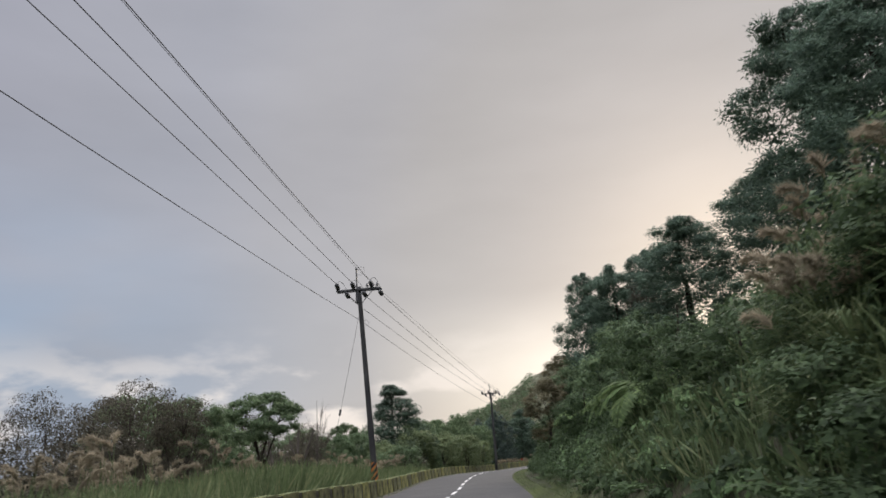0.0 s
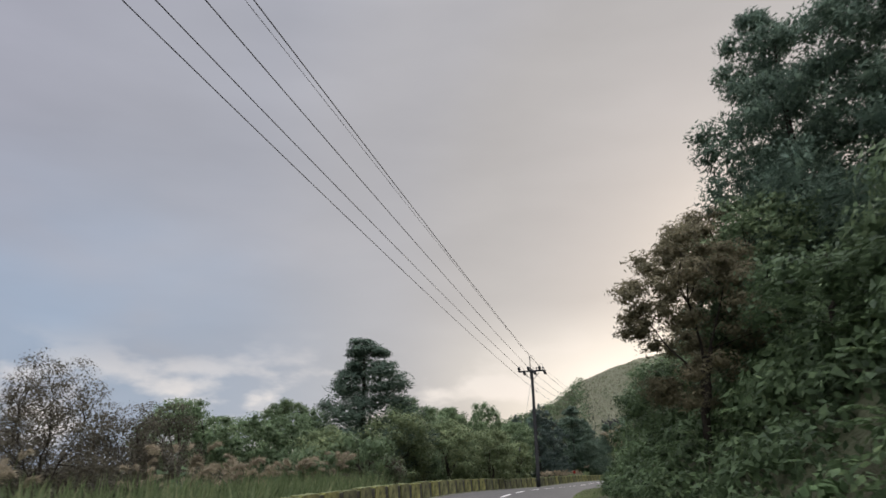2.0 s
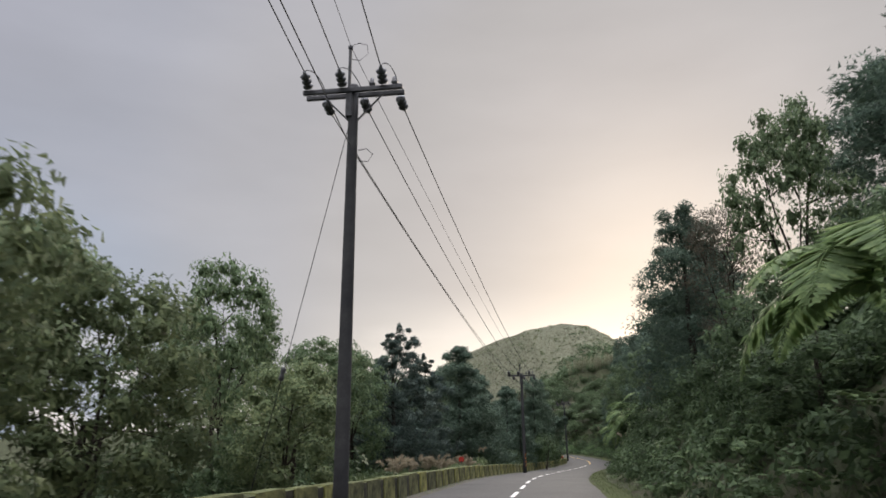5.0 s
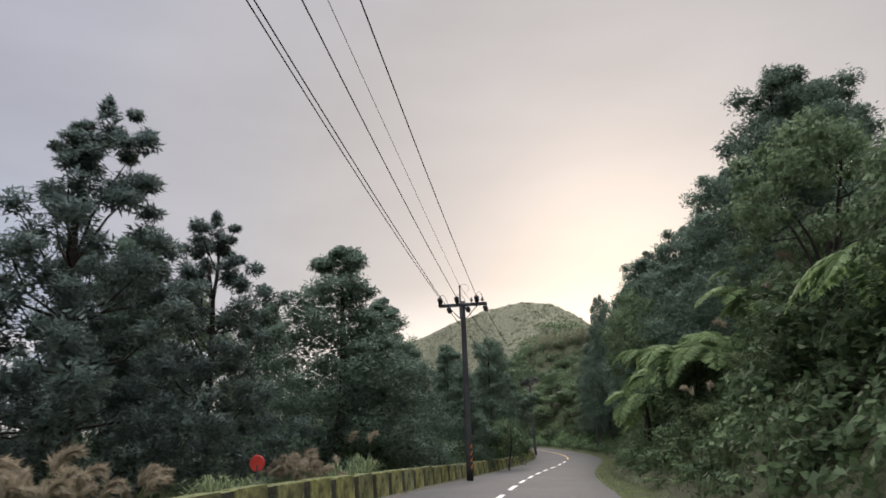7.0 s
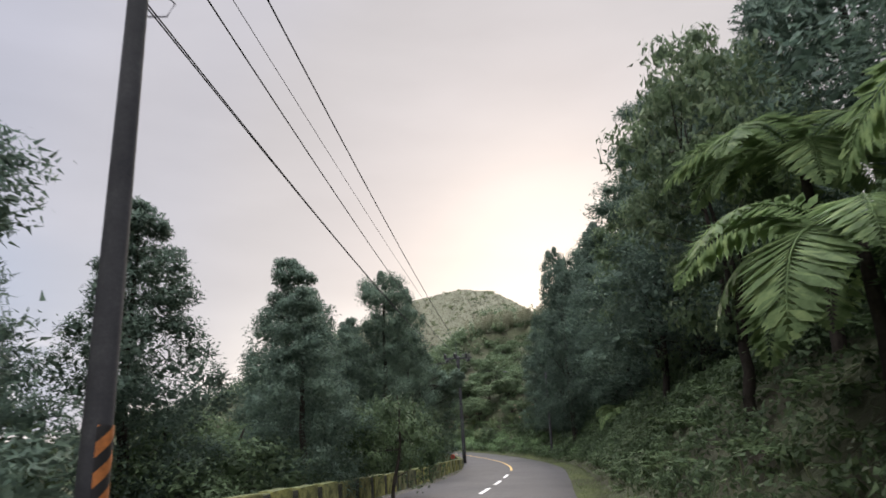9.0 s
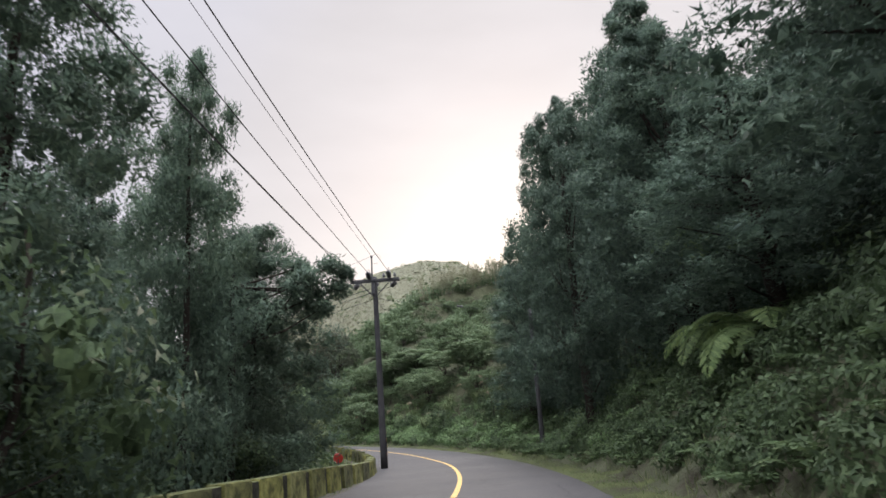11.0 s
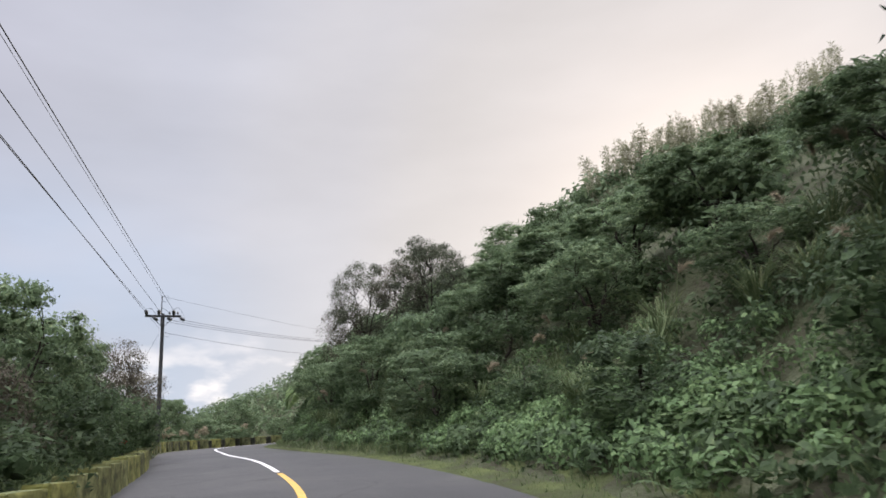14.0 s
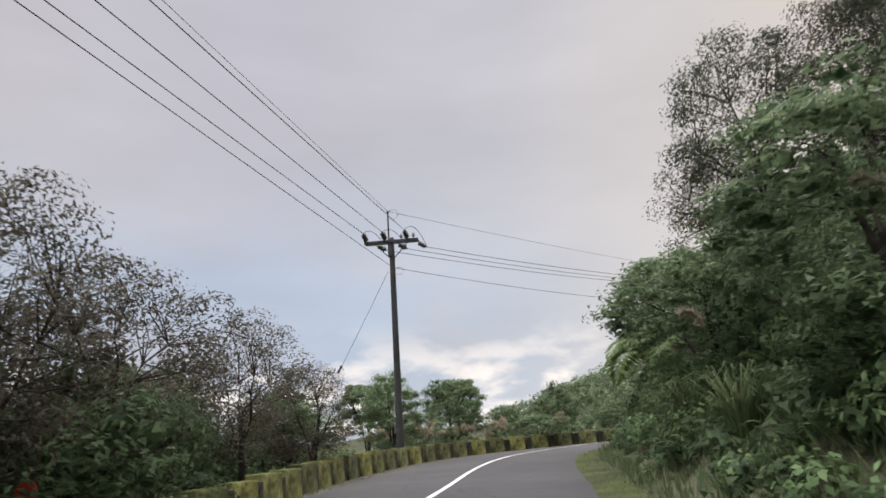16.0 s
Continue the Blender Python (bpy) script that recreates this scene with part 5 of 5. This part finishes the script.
def frond_mesh(seed, length=2.4):
    rng = np.random.default_rng(seed)
    u = np.linspace(0.06, 1, 44)
    x, z = length * (u - 0.16 * u**3), length * (0.62 * u - 0.85 * u**2.2)
    pts = np.stack([x, np.zeros_like(x), z], 1)
    t = unit(np.gradient(pts, axis=0))
    s = Soup()
    s.add(*tube(pts[::4], np.linspace(0.02, 0.006, len(pts[::4])), 4))
    ln = length * 0.30 * np.sin(np.pi * np.clip(u * 0.92 + 0.08, 0, 1)) ** 0.75 + 0.03
    for side in (-1, 1):
        ax = unit(np.array([0, side * 1.0, -0.28]) + t * 0.35 + rng.normal(size=(44, 3)) * 0.06)
        nr = unit(np.cross(t, ax) * side)
        s.add(*leaf_quads(pts + ax * ln[:, None] * 0.5, ax, nr, ln, np.full(44, length * 0.042)))
    return s.mesh("frond", M_FROND)


FRONDS = [frond_mesh(k, 2.0 + 0.3 * k) for k in range(3)]


def tree_fern(x, y, z, seed, size=1.0):
    rng = random.Random(seed)
    g = float(terrain(x, y)[0])
    ob = tagged(new("tree_fern"), "tree fern with arching bright green fronds on the bank", "tree fern", "tree ferns on the bank")
    h = max(z - g, 0.4)
    ob.location = (x, y, g - 0.1)
    v, f = tube([(0, 0, 0), (0.05, 0, h * 0.5), (0, 0, h + 0.1)], [0.11, 0.09, 0.07], 8)
    child("trunk", mesh_np("trunk", v, f, M_BARK, True), ob)
    n = 12
    for k in range(n):
        fr = child("frond", rng.choice(FRONDS), ob)
        fr.matrix_basis = Matrix.Translation((0, 0, h + 0.1)) @ Matrix.Rotation(6.283 * (k + rng.uniform(-0.3, 0.3)) / n, 4, "Z") @ Matrix.Rotation(rng.uniform(-0.25, 0.3), 4, "Y") @ Matrix.Scale(size * rng.uniform(0.85, 1.15), 4)


for k, (x, y, z, size) in enumerate([(11.0, 9.4, 3.6, 0.8), (12.4, 12.6, 4.3, 0.85), (11.2, 17.0, 3.8, 0.8), (11.3, 23.8, 4.4, 0.72), (10.6, 26.4, 3.8, 0.72), (22.4, 115.4, 4.8, 0.72), (15.0, 59.0, 6.0, 1.2), (12.6, 63.0, 4.0, 1.0), (12.9, 76.5, 3.6, 1.0), (22.9, 113.8, 4.3, 0.65),
                                     (24.2, 121.4, 4.4, 0.95), (23.8, 126.2, 3.7, 0.95), (24.2, 129.4, 2.9, 1.0), (21.9, 117.2, 3.4, 0.82), (26.0, 132.2, 5.2, 0.95), (38.5, 167.0, 5.9, 0.95), (36.0, 162.6, 2.3, 0.75), (37.0, 165.0, 2.8, 0.75), (20.4, 237.0, 5.4, 1.1), (23.6, 231.0, 4.6, 0.9), (20.0, 106.5, 3.6, 0.9), (23.9, 117.8, 6.2, 0.75), (22.0, 119.6, 3.8, 0.88)]):
    tree_fern(x, y, z, k, size)

# ---- plume grass ----


def plume_mesh(seed):
    """A feathery seed head that bows over to one side."""
    rng = np.random.default_rng(seed)
    n = 150
    u = rng.random(n) ** 0.85
    c = np.stack([0.32 * u**1.7, np.zeros(n), 0.6 * u - 0.2 * u**3], 1)
    t = unit(np.stack([0.54 * u**0.7, np.zeros(n), 0.6 - 0.6 * u**2], 1))
    ax = unit(t + np.array((0.25, 0, -0.3)) * u[:, None] + rng.normal(size=(n, 3)) * 0.5)
    ln = (0.17 + 0.14 * rng.random(n)) * (1.15 - 0.5 * u)
    v, f = leaf_tips(c + ax * ln[:, None] * 0.5, ax, rng.normal(size=(n, 3)), ln, np.full(n, 0.03))
    return mesh_np("plume", v, f, M_PLUME)


def blade_mesh(seed, n=110, h=1.5):
    rng = np.random.default_rng(seed)
    s = Soup()
    a, ln, out = rng.random(n) * 6.28, h * (0.6 + 0.5 * rng.random(n)), 0.25 + 0.75 * rng.random(n)
    d = np.stack([np.cos(a), np.sin(a), np.zeros(n)], 1)
    side = np.stack([-np.sin(a), np.cos(a), np.zeros(n)], 1) * 0.012
    root = d * 0.14 * rng.random((n, 1))
    rows = []
    for u, lift, w in ((0, 0, 1), (0.4, 0.42, 1.2), (0.75, 0.68, 0.9), (1.0, 0.62, 0.12)):
        c = root + d * (out * ln * 0.75 * u**1.6)[:, None] + np.array((0, 0, 1.0)) * (ln * lift * (1.25 - 0.35 * out * u))[:, None]
        rows += [c - side * w, c + side * w]
    v = np.stack(rows, 1).reshape(-1, 3)
    b = np.arange(n)[:, None] * 8
    f = np.concatenate([b + np.array([k, k + 1, k + 3, k + 2]) for k in (0, 2, 4)], 0)
    s.add(v, f)
    return s.mesh("blades", M_GRASS)


PLUMES, BLADES = [plume_mesh(k) for k in range(3)], [blade_mesh(k) for k in range(3)]


def stalk_mesh(h, bend):
    v, f = tube([(0, 0, 0), (bend * 0.3, 0, h * 0.6), (bend, 0, h)], [0.014, 0.012, 0.008], 4)
    return mesh_np("stalk", v, f, M_GRASS)


STALKS = [stalk_mesh(1.0, 0.1), stalk_mesh(1.0, 0.22)]


def plume_grass(x, y, h, count, seed, size=1.0):
    rng = random.Random(seed)
    ob = tagged(new("plume_grass"), "clump of tall grass with drooping tan seed plumes", "grass", "plume grass clumps")
    ob.location = (x, y, float(terrain(x, y)[0]) - 0.05)
    b = child("blades", rng.choice(BLADES), ob)
    b.matrix_basis = Matrix.Diagonal((1.1, 1.1, h / 2.2, 1)) @ Matrix.Rotation(rng.random() * 6.28, 4, "Z")
    for k in range(count):
        a, hh, q = rng.random() * 6.28, h * rng.uniform(0.62, 0.95), rng.uniform(0.02, 0.3)
        m = Matrix.Translation((q * math.cos(a), q * math.sin(a), 0)) @ Matrix.Rotation(a + rng.uniform(-0.6, 0.6), 4, "Z") @ Matrix.Rotation(rng.uniform(0.0, 0.22), 4, "Y")
        st = child("stalk", rng.choice(STALKS), ob)
        st.matrix_basis = m @ Matrix.Diagonal((1, 1, hh, 1))
        pl = child("plume", rng.choice(PLUMES), ob)
        pl.matrix_basis = m @ Matrix.Translation((0.12, 0, hh * 0.97)) @ Matrix.Rotation(rng.uniform(0, 0.35), 4, "Y") @ Matrix.Scale(size * rng.uniform(0.85, 1.3), 4)


PG = random.Random(9)
for k in range(40):
    plume_grass(-3.4 - 4.6 * PG.random(), 1 + 25 * PG.random(), PG.uniform(2.2, 3.2), 8, k, 0.75)
for k in range(30):
    plume_grass(-6.5 + 4.2 * PG.random(), 28 + 34 * PG.random(), PG.uniform(1.7, 2.5), 8, 200 + k, 0.7)
for k in range(13):
    p = at_road((115.6, 124.0)[k % 2] + 3.0 * PG.random(), -4.7 - 0.9 * PG.random())
    plume_grass(p.x, p.y, PG.uniform(1.1, 1.6), 9, 40 + k, 0.62)
for k, (s, l) in enumerate(((120.6, -4.55), (121.1, -4.75), (121.3, -4.5))):
    p = at_road(s, l)
    plume_grass(p.x, p.y, 1.9, 0, 170 + k)
for k, (s, l, h) in enumerate(((130.6, -4.6, 2.5), (128.6, -4.7, 2.1), (129.0, -4.9, 1.6))):
    p = at_road(s, l)
    plume_grass(p.x, p.y, h, 1, 150 + k, 0.75)
for k, (x, y, h) in enumerate(((21.2, 114.2, 1.9), (21.6, 113.4, 2.3), (20.8, 115.6, 1.5), (22.2, 112.4, 2.4))):
    plume_grass(x, y, h, 2, 160 + k, 0.75)
for k in range(4):
    p = at_road(104 + 8 * PG.random(), -4.8 - 0.8 * PG.random())
    plume_grass(p.x, p.y, PG.uniform(1.0, 1.35), 5, 60 + k, 0.8)
for k in range(11):
    p = at_road(6 + 5.5 * PG.random(), 5.8 + 1.9 * PG.random())
    plume_grass(p.x, p.y, PG.uniform(1.3, 2.2), 6, 70 + k, 0.62)
for k in range(26):
    p = at_road(2 + 6 * PG.random(), 5.4 + 2.8 * PG.random())
    plume_grass(p.x, p.y, PG.uniform(1.4, 2.1), k % 2, 400 + k, 0.65)
for k, (x, y) in enumerate([(41.4, 199.2), (40.6, 198.3), (40.2, 200.0), (41.0, 200.6), (39.6, 201.4), (38.2, 204.0), (35.8, 207.2), (14.8, 57.5), (13.9, 66.5), (15.8, 84.0), (33.4, 209.6), (31.0, 212.0), (24.0, 226.0), (25.6, 222.4)]):
    plume_grass(x, y, 2.2, 1, 90 + k, 0.7)
for k in range(9):
    p = at_road(74 + 8 * PG.random(), 5.4 + 1.2 * PG.random())
    plume_grass(p.x, p.y, PG.uniform(1.6, 2.2), 4, 450 + k, 0.9)
for k in range(22):
    p = at_road(206 + 40 * PG.random(), 6.2 + 3.2 * PG.random())
    plume_grass(p.x, p.y, PG.uniform(2.2, 2.9), k % 2, 330 + k, 0.7)
for k in range(9):
    p = at_road(250 + 18 * PG.random(), -5.2 - 1.5 * PG.random())
    plume_grass(p.x, p.y, PG.uniform(1.5, 2.0), 5, 140 + k)

# ---- bamboo along the crest of the spur ----


def bamboo_clump(seed, height=3.2):
    """Upright culms that nod at the tip, each with its own column of narrow leaves."""
    rng = np.random.default_rng(seed)
    ob = tagged(new("bamboo_clump"), "clump of slender pale bamboo on the crest of the slope", "bamboo", "bamboo on the crest")
    for _ in range(7):
        a, h, lean = rng.random() * 6.28, height * rng.uniform(0.6, 1.0), rng.uniform(0.05, 0.4)
        d = np.array((math.cos(a), math.sin(a), 0))
        u = np.linspace(0, 1, 7)[:, None]
        pts = d * rng.uniform(0.1, 0.75) + d * lean * u**2.5 + np.array((0, 0, h)) * (u - 0.04 * u**4)
        v, f = tube(pts, np.linspace(0.014, 0.004, 7), 4)
        culm = child("culm", mesh_np("culm", v, f, M_BAMBOO, True), ob)
        n = 80
        w = 0.3 + 0.78 * rng.random(n) ** 0.8
        c = np.stack([np.interp(w, u[:, 0], pts[:, q]) for q in range(3)], 1)
        ax = unit(rng.normal(size=(n, 3)) * np.array((1, 1, 0.5)) + (0, 0, 0.35))
        ln = rng.uniform(0.13, 0.27, n)
        v, f = leaf_tips(c + ax * (ln * 0.6 + 0.12 * rng.random(n))[:, None], ax, rng.normal(size=(n, 3)), ln, np.full(n, 0.045))
        child("leaves", mesh_np("leaves", v, f, M_BAMBOO), culm)
    return Kind(ob, height, 1.0)


BAMBOO = [bamboo_clump(500 + k) for k in range(3)]
CREST = [(42.4, 235.6), (46.4, 234.0), (49.6, 232.2), (52.8, 231.2), (55.4, 229.9), (59.2, 230.0)]
for k in range(46):
    u = 5 * (k + PG.random()) / 46
    (xa, ya), (xb, yb) = CREST[int(u)], CREST[int(u) + 1]
    x, y = xa + (xb - xa) * (u % 1) + PG.uniform(-0.4, 0.4), ya + (yb - ya) * (u % 1) + PG.uniform(-0.6, 1.6)
    BAMBOO[k % 3].put(x, y, float(terrain(x, y)[0]) + PG.uniform(2.4, 4.0) + (0.9 if k % 7 == 3 else 0.0), PG.uniform(0.8, 1.1), sink=0.05)
for kk in BAMBOO:
    kk.grow()

# ---- undergrowth that nobody could count ----


def scatter(rng, s0, s1, l0, l1, spacing):
    """Places strewn evenly along the road."""
    n = int(abs((s1 - s0) * (l1 - l0)) / spacing**2)
    s, l = rng.uniform(s0, s1, n), rng.uniform(l0, l1, n)
    k = np.clip((S0 + s * 2).astype(int), 0, len(LINE) - 1)
    x, y = LINE[k, 0] + RIGHT[k, 0] * l, LINE[k, 1] + RIGHT[k, 1] * l
    _, l2, _ = relative(x, y)
    ok = (np.abs(l2) > min(abs(l0), abs(l1)) - 0.2) & (np.sign(l2) == np.sign(l0 + l1))
    return x[ok], y[ok], l2[ok]


def scrub(name, label, mat, seed, bands, maker=leaf_tips):
    """Low clumps of leaves over the ground."""
    rng = np.random.default_rng(seed)
    s = Soup()
    for s0, s1, l0, l1, spacing, rad, leaf, per in bands:
        x, y, l = scatter(rng, s0, s1, l0, l1, spacing)
        z = terrain(x, y)
        r = rad * rng.uniform(0.55, 1.25, (len(x), 1)) * np.array((1, 1, 0.8))
        c = np.stack([x, y, z + r[:, 2] * 0.45], 1)
        s.add(*puff_leaves(rng, c, r, per, leaf * 1.15, leaf * 0.66, 0.1, 0.7, 0.3, maker))
    return tagged(new(name, s.mesh(name, mat)), label, "undergrowth", kind="stuff")


scrub("hillside_scrub", "thick green scrub covering the steep bank", M_SCRUB, 7, [(-16, 138, 4.75, 7.6, 0.72, 0.48, 0.14, 90), (203, 262, 4.75, 7.6, 0.72, 0.48, 0.14, 90), (-16, 138, 6.2, 10, 1.15, 0.8, 0.16, 120), (226, 262, 6.2, 10, 1.15, 0.8, 0.16, 120), (203, 228, 8.2, 13.5, 1.3, 0.7, 0.14, 100), (-16, 262, 9, 17, 2.5, 1.25, 0.2, 70), (206, 256, 17, 46, 1.25, 0.9, 0.17, 64), (195, 214, 7.5, 15, 0.95, 0.6, 0.13, 80)])
scrub("bank_plants", "lush pale green plants crowding the foot of the bank", M_LUSH, 17, [(203, 224, 4.8, 9.4, 0.72, 0.5, 0.105, 130), (202, 262, 4.8, 7.0, 0.8, 0.5, 0.1, 120), (0, 40, 5.0, 7.4, 1.2, 0.5, 0.14, 70), (186, 204, 5.0, 6.6, 0.9, 0.4, 0.11, 80)], leaf_quads)
# these two take the dark scrub colour to carry shade under the cedars
scrub("shade_plants", "leafy plants under the cedars, coloured dark for shade", M_SCRUB, 18, [(100, 136, 4.9, 11.0, 0.9, 0.65, 0.15, 60), (40, 100, 5.2, 8.0, 1.2, 0.6, 0.14, 70), (22, 56, 4.9, 7.6, 0.6, 0.5, 0.11, 70)], leaf_quads)
scrub("cedar_undergrowth", "saplings and brush under the tall cedars, coloured dark for their shade", M_SCRUB, 19, [(136, 206, 4.8, 10.5, 0.5, 0.4, 0.1, 60), (156, 198, 4.9, 9.0, 0.42, 0.4, 0.1, 100), (136, 206, 6.8, 16, 1.1, 0.75, 0.15, 100)])
scrub("valley_scrub", "tangled low scrub behind the guard wall", M_SCRUB, 8, [(55, 114, -8.5, -5.0, 1.1, 0.6, 0.18, 60), (134, 255, -9, -5.0, 1.1, 0.65, 0.18, 60), (-5, 265, -20, -8, 2.4, 1.2, 0.3, 70)])


def far_scrub(name, label, mat, seed, bands):
    """Cover of the hill at the head of the valley: n, x0, x1, y0, y1, radius, flatness, leaves, leaf, lift."""
    rng = np.random.default_rng(seed)
    soup = Soup()
    for n, x0, x1, y0, y1, rad, flat, per, leaf, lift in bands:
        x, y = rng.uniform(x0, x1, n), rng.uniform(y0, y1, n)
        ok = np.abs(relative(x, y)[1]) > 10
        x, y = x[ok], y[ok]
        r = rad * rng.uniform(0.55, 1.3, (len(x), 1)) * np.array((1, 1, flat))
        c = np.stack([x, y, terrain(x, y) + r[:, 2] * 0.1], 1)
        soup.add(*puff_leaves(rng, c, r, per, leaf, leaf * 0.6, 0.1, lift, 0.3, leaf_tips))
    return tagged(new(name, soup.mesh(name, mat)), label, "undergrowth", kind="stuff")


def hill_grass():
    """Pale grass that lies close over the far rounded hill, its colour lightened for haze."""
    rng = np.random.default_rng(12)
    soup = Soup()
    for n, x0, x1, y0, y1, leaf in ((70000, 26, 105, 268, 345, 0.75), (34000, 20, 56, 280, 392, 0.85)):
        x, y = rng.uniform(x0, x1, n), rng.uniform(y0, y1, n)
        z = terrain(x, y)
        nr = unit(np.stack([z - terrain(x + 0.8, y), z - terrain(x, y + 0.8), np.full(n, 0.8)], 1))
        tilt = unit(nr + rng.normal(size=(n, 3)) * 0.25)
        ax = unit(np.cross(tilt, rng.normal(size=(n, 3))) + nr * 0.15)
        k = rng.uniform(0.6, 1.2, n)
        v, f = leaf_tips(np.stack([x, y, z], 1) + nr * (0.1 + 0.25 * rng.random((n, 1))), ax, tilt, leaf * k, leaf * 0.62 * k)
        soup.add(v, f, np.repeat(unit(nr + rng.normal(size=(n, 3)) * 0.12), 3, 0))
    tagged(new("hill_grass", soup.mesh("hill_grass", M_HILL)), "pale grass and low scrub on the far rounded hill, haze in its colour", "undergrowth", kind="stuff")


hill_grass()
far_scrub("hill_bushes", "scattered low bushes on the far rounded hill", M_OLIVE, 14, [(700, 14, 90, 262, 345, 1.0, 0.6, 40, 0.36, 0.8)])
far_scrub("hill_woods", "distant low woods on the flank of the hill", M_BROAD, 13, [(1900, 18, 95, 232, 285, 1.9, 0.8, 44, 0.48, 0.7), (2300, -90, 24, 262, 388, 2.6, 0.85, 38, 0.7, 0.7)])


def ground_ferns():
    """Low ferns at the foot of the bank."""
    rng = np.random.default_rng(21)
    s = Soup()
    x, y, l = (np.concatenate(q) for q in zip(scatter(rng, -10, 150, 4.55, 7.4, 0.95), scatter(rng, 150, 204, 4.55, 10.5, 0.8), scatter(rng, 203, 255, 4.55, 7.4, 0.85)))
    z = terrain(x, y)
    for px, py, pz in zip(x, y, z):
        k = 0.5 + 0.5 * rng.random()
        for a in rng.random(5) * 6.28:
            u = np.linspace(0.15, 1, 7)
            pts = np.stack([math.cos(a) * u * 0.75 * k, math.sin(a) * u * 0.75 * k, k * (0.75 * u - 0.5 * u**2.5) + 0.05], 1) + (px, py, pz)
            t = unit(np.gradient(pts, axis=0))
            sd = np.array((-math.sin(a), math.cos(a), -0.15))
            ln = 0.26 * k * np.sin(np.pi * np.clip(u, 0.1, 0.95))
            for sg in (-1, 1):
                ax = unit(sd * (sg, sg, 1) + t * 0.4)
                s.add(*leaf_quads(pts + ax * ln[:, None] * 0.5, ax, np.cross(t, ax) * sg, ln, np.full(7, 0.12 * k)))
    tagged(new("ground_ferns", s.mesh("ground_ferns", M_FERN)), "low green ferns along the foot of the bank", "undergrowth", kind="stuff")


def long_grass():
    """Rough grass behind the wall and short tufts on the verges."""
    rng = np.random.default_rng(22)
    s = Soup()
    for s0, s1, l0, l1, n, h in ((-8, 70, -9.5, -4.5, 16000, 0.8), (-4, 62, -7.6, -4.4, 15000, 1.25), (22, 37, -8.6, -4.5, 7000, 1.6), (0, 22, 5.0, 8.0, 5000, 0.75), (104, 134, -7.5, -4.4, 4500, 0.7), (196, 262, -6.5, -4.4, 5000, 0.6), (-8, 262, 3.3, 4.3, 13000, 0.12), (-8, 262, 4.4, 5.4, 9000, 0.3), (222, 262, 4.0, 7.5, 6000, 0.45), (-8, 262, -3.75, -3.3, 5000, 0.12), (-8, 262, -4.9, -4.2, 6000, 0.35)):
        ss, l = rng.uniform(s0, s1, n), rng.uniform(l0, l1, n)
        k = np.clip((S0 + ss * 2).astype(int), 0, len(LINE) - 1)
        x, y = LINE[k, 0] + RIGHT[k, 0] * l, LINE[k, 1] + RIGHT[k, 1] * l
        z = np.maximum(terrain(x, y), LINE[k, 2] - 0.03) if abs(l0) < 5.0 else terrain(x, y)
        hh = h * (0.5 + 0.9 * rng.random(n))
        ax = unit(np.stack([rng.normal(size=n) * 0.4, rng.normal(size=n) * 0.4, np.ones(n)], 1))
        c = np.stack([x, y, z], 1) + ax * hh[:, None] * 0.42
        s.add(*leaf_quads(c, ax, rng.normal(size=(n, 3)), hh, 0.012 + 0.035 * hh))
    tagged(new("long_grass", s.mesh("long_grass", M_GRASS)), "rough green grass on verges and behind the wall", "grass", kind="stuff")


ground_ferns()
long_grass()
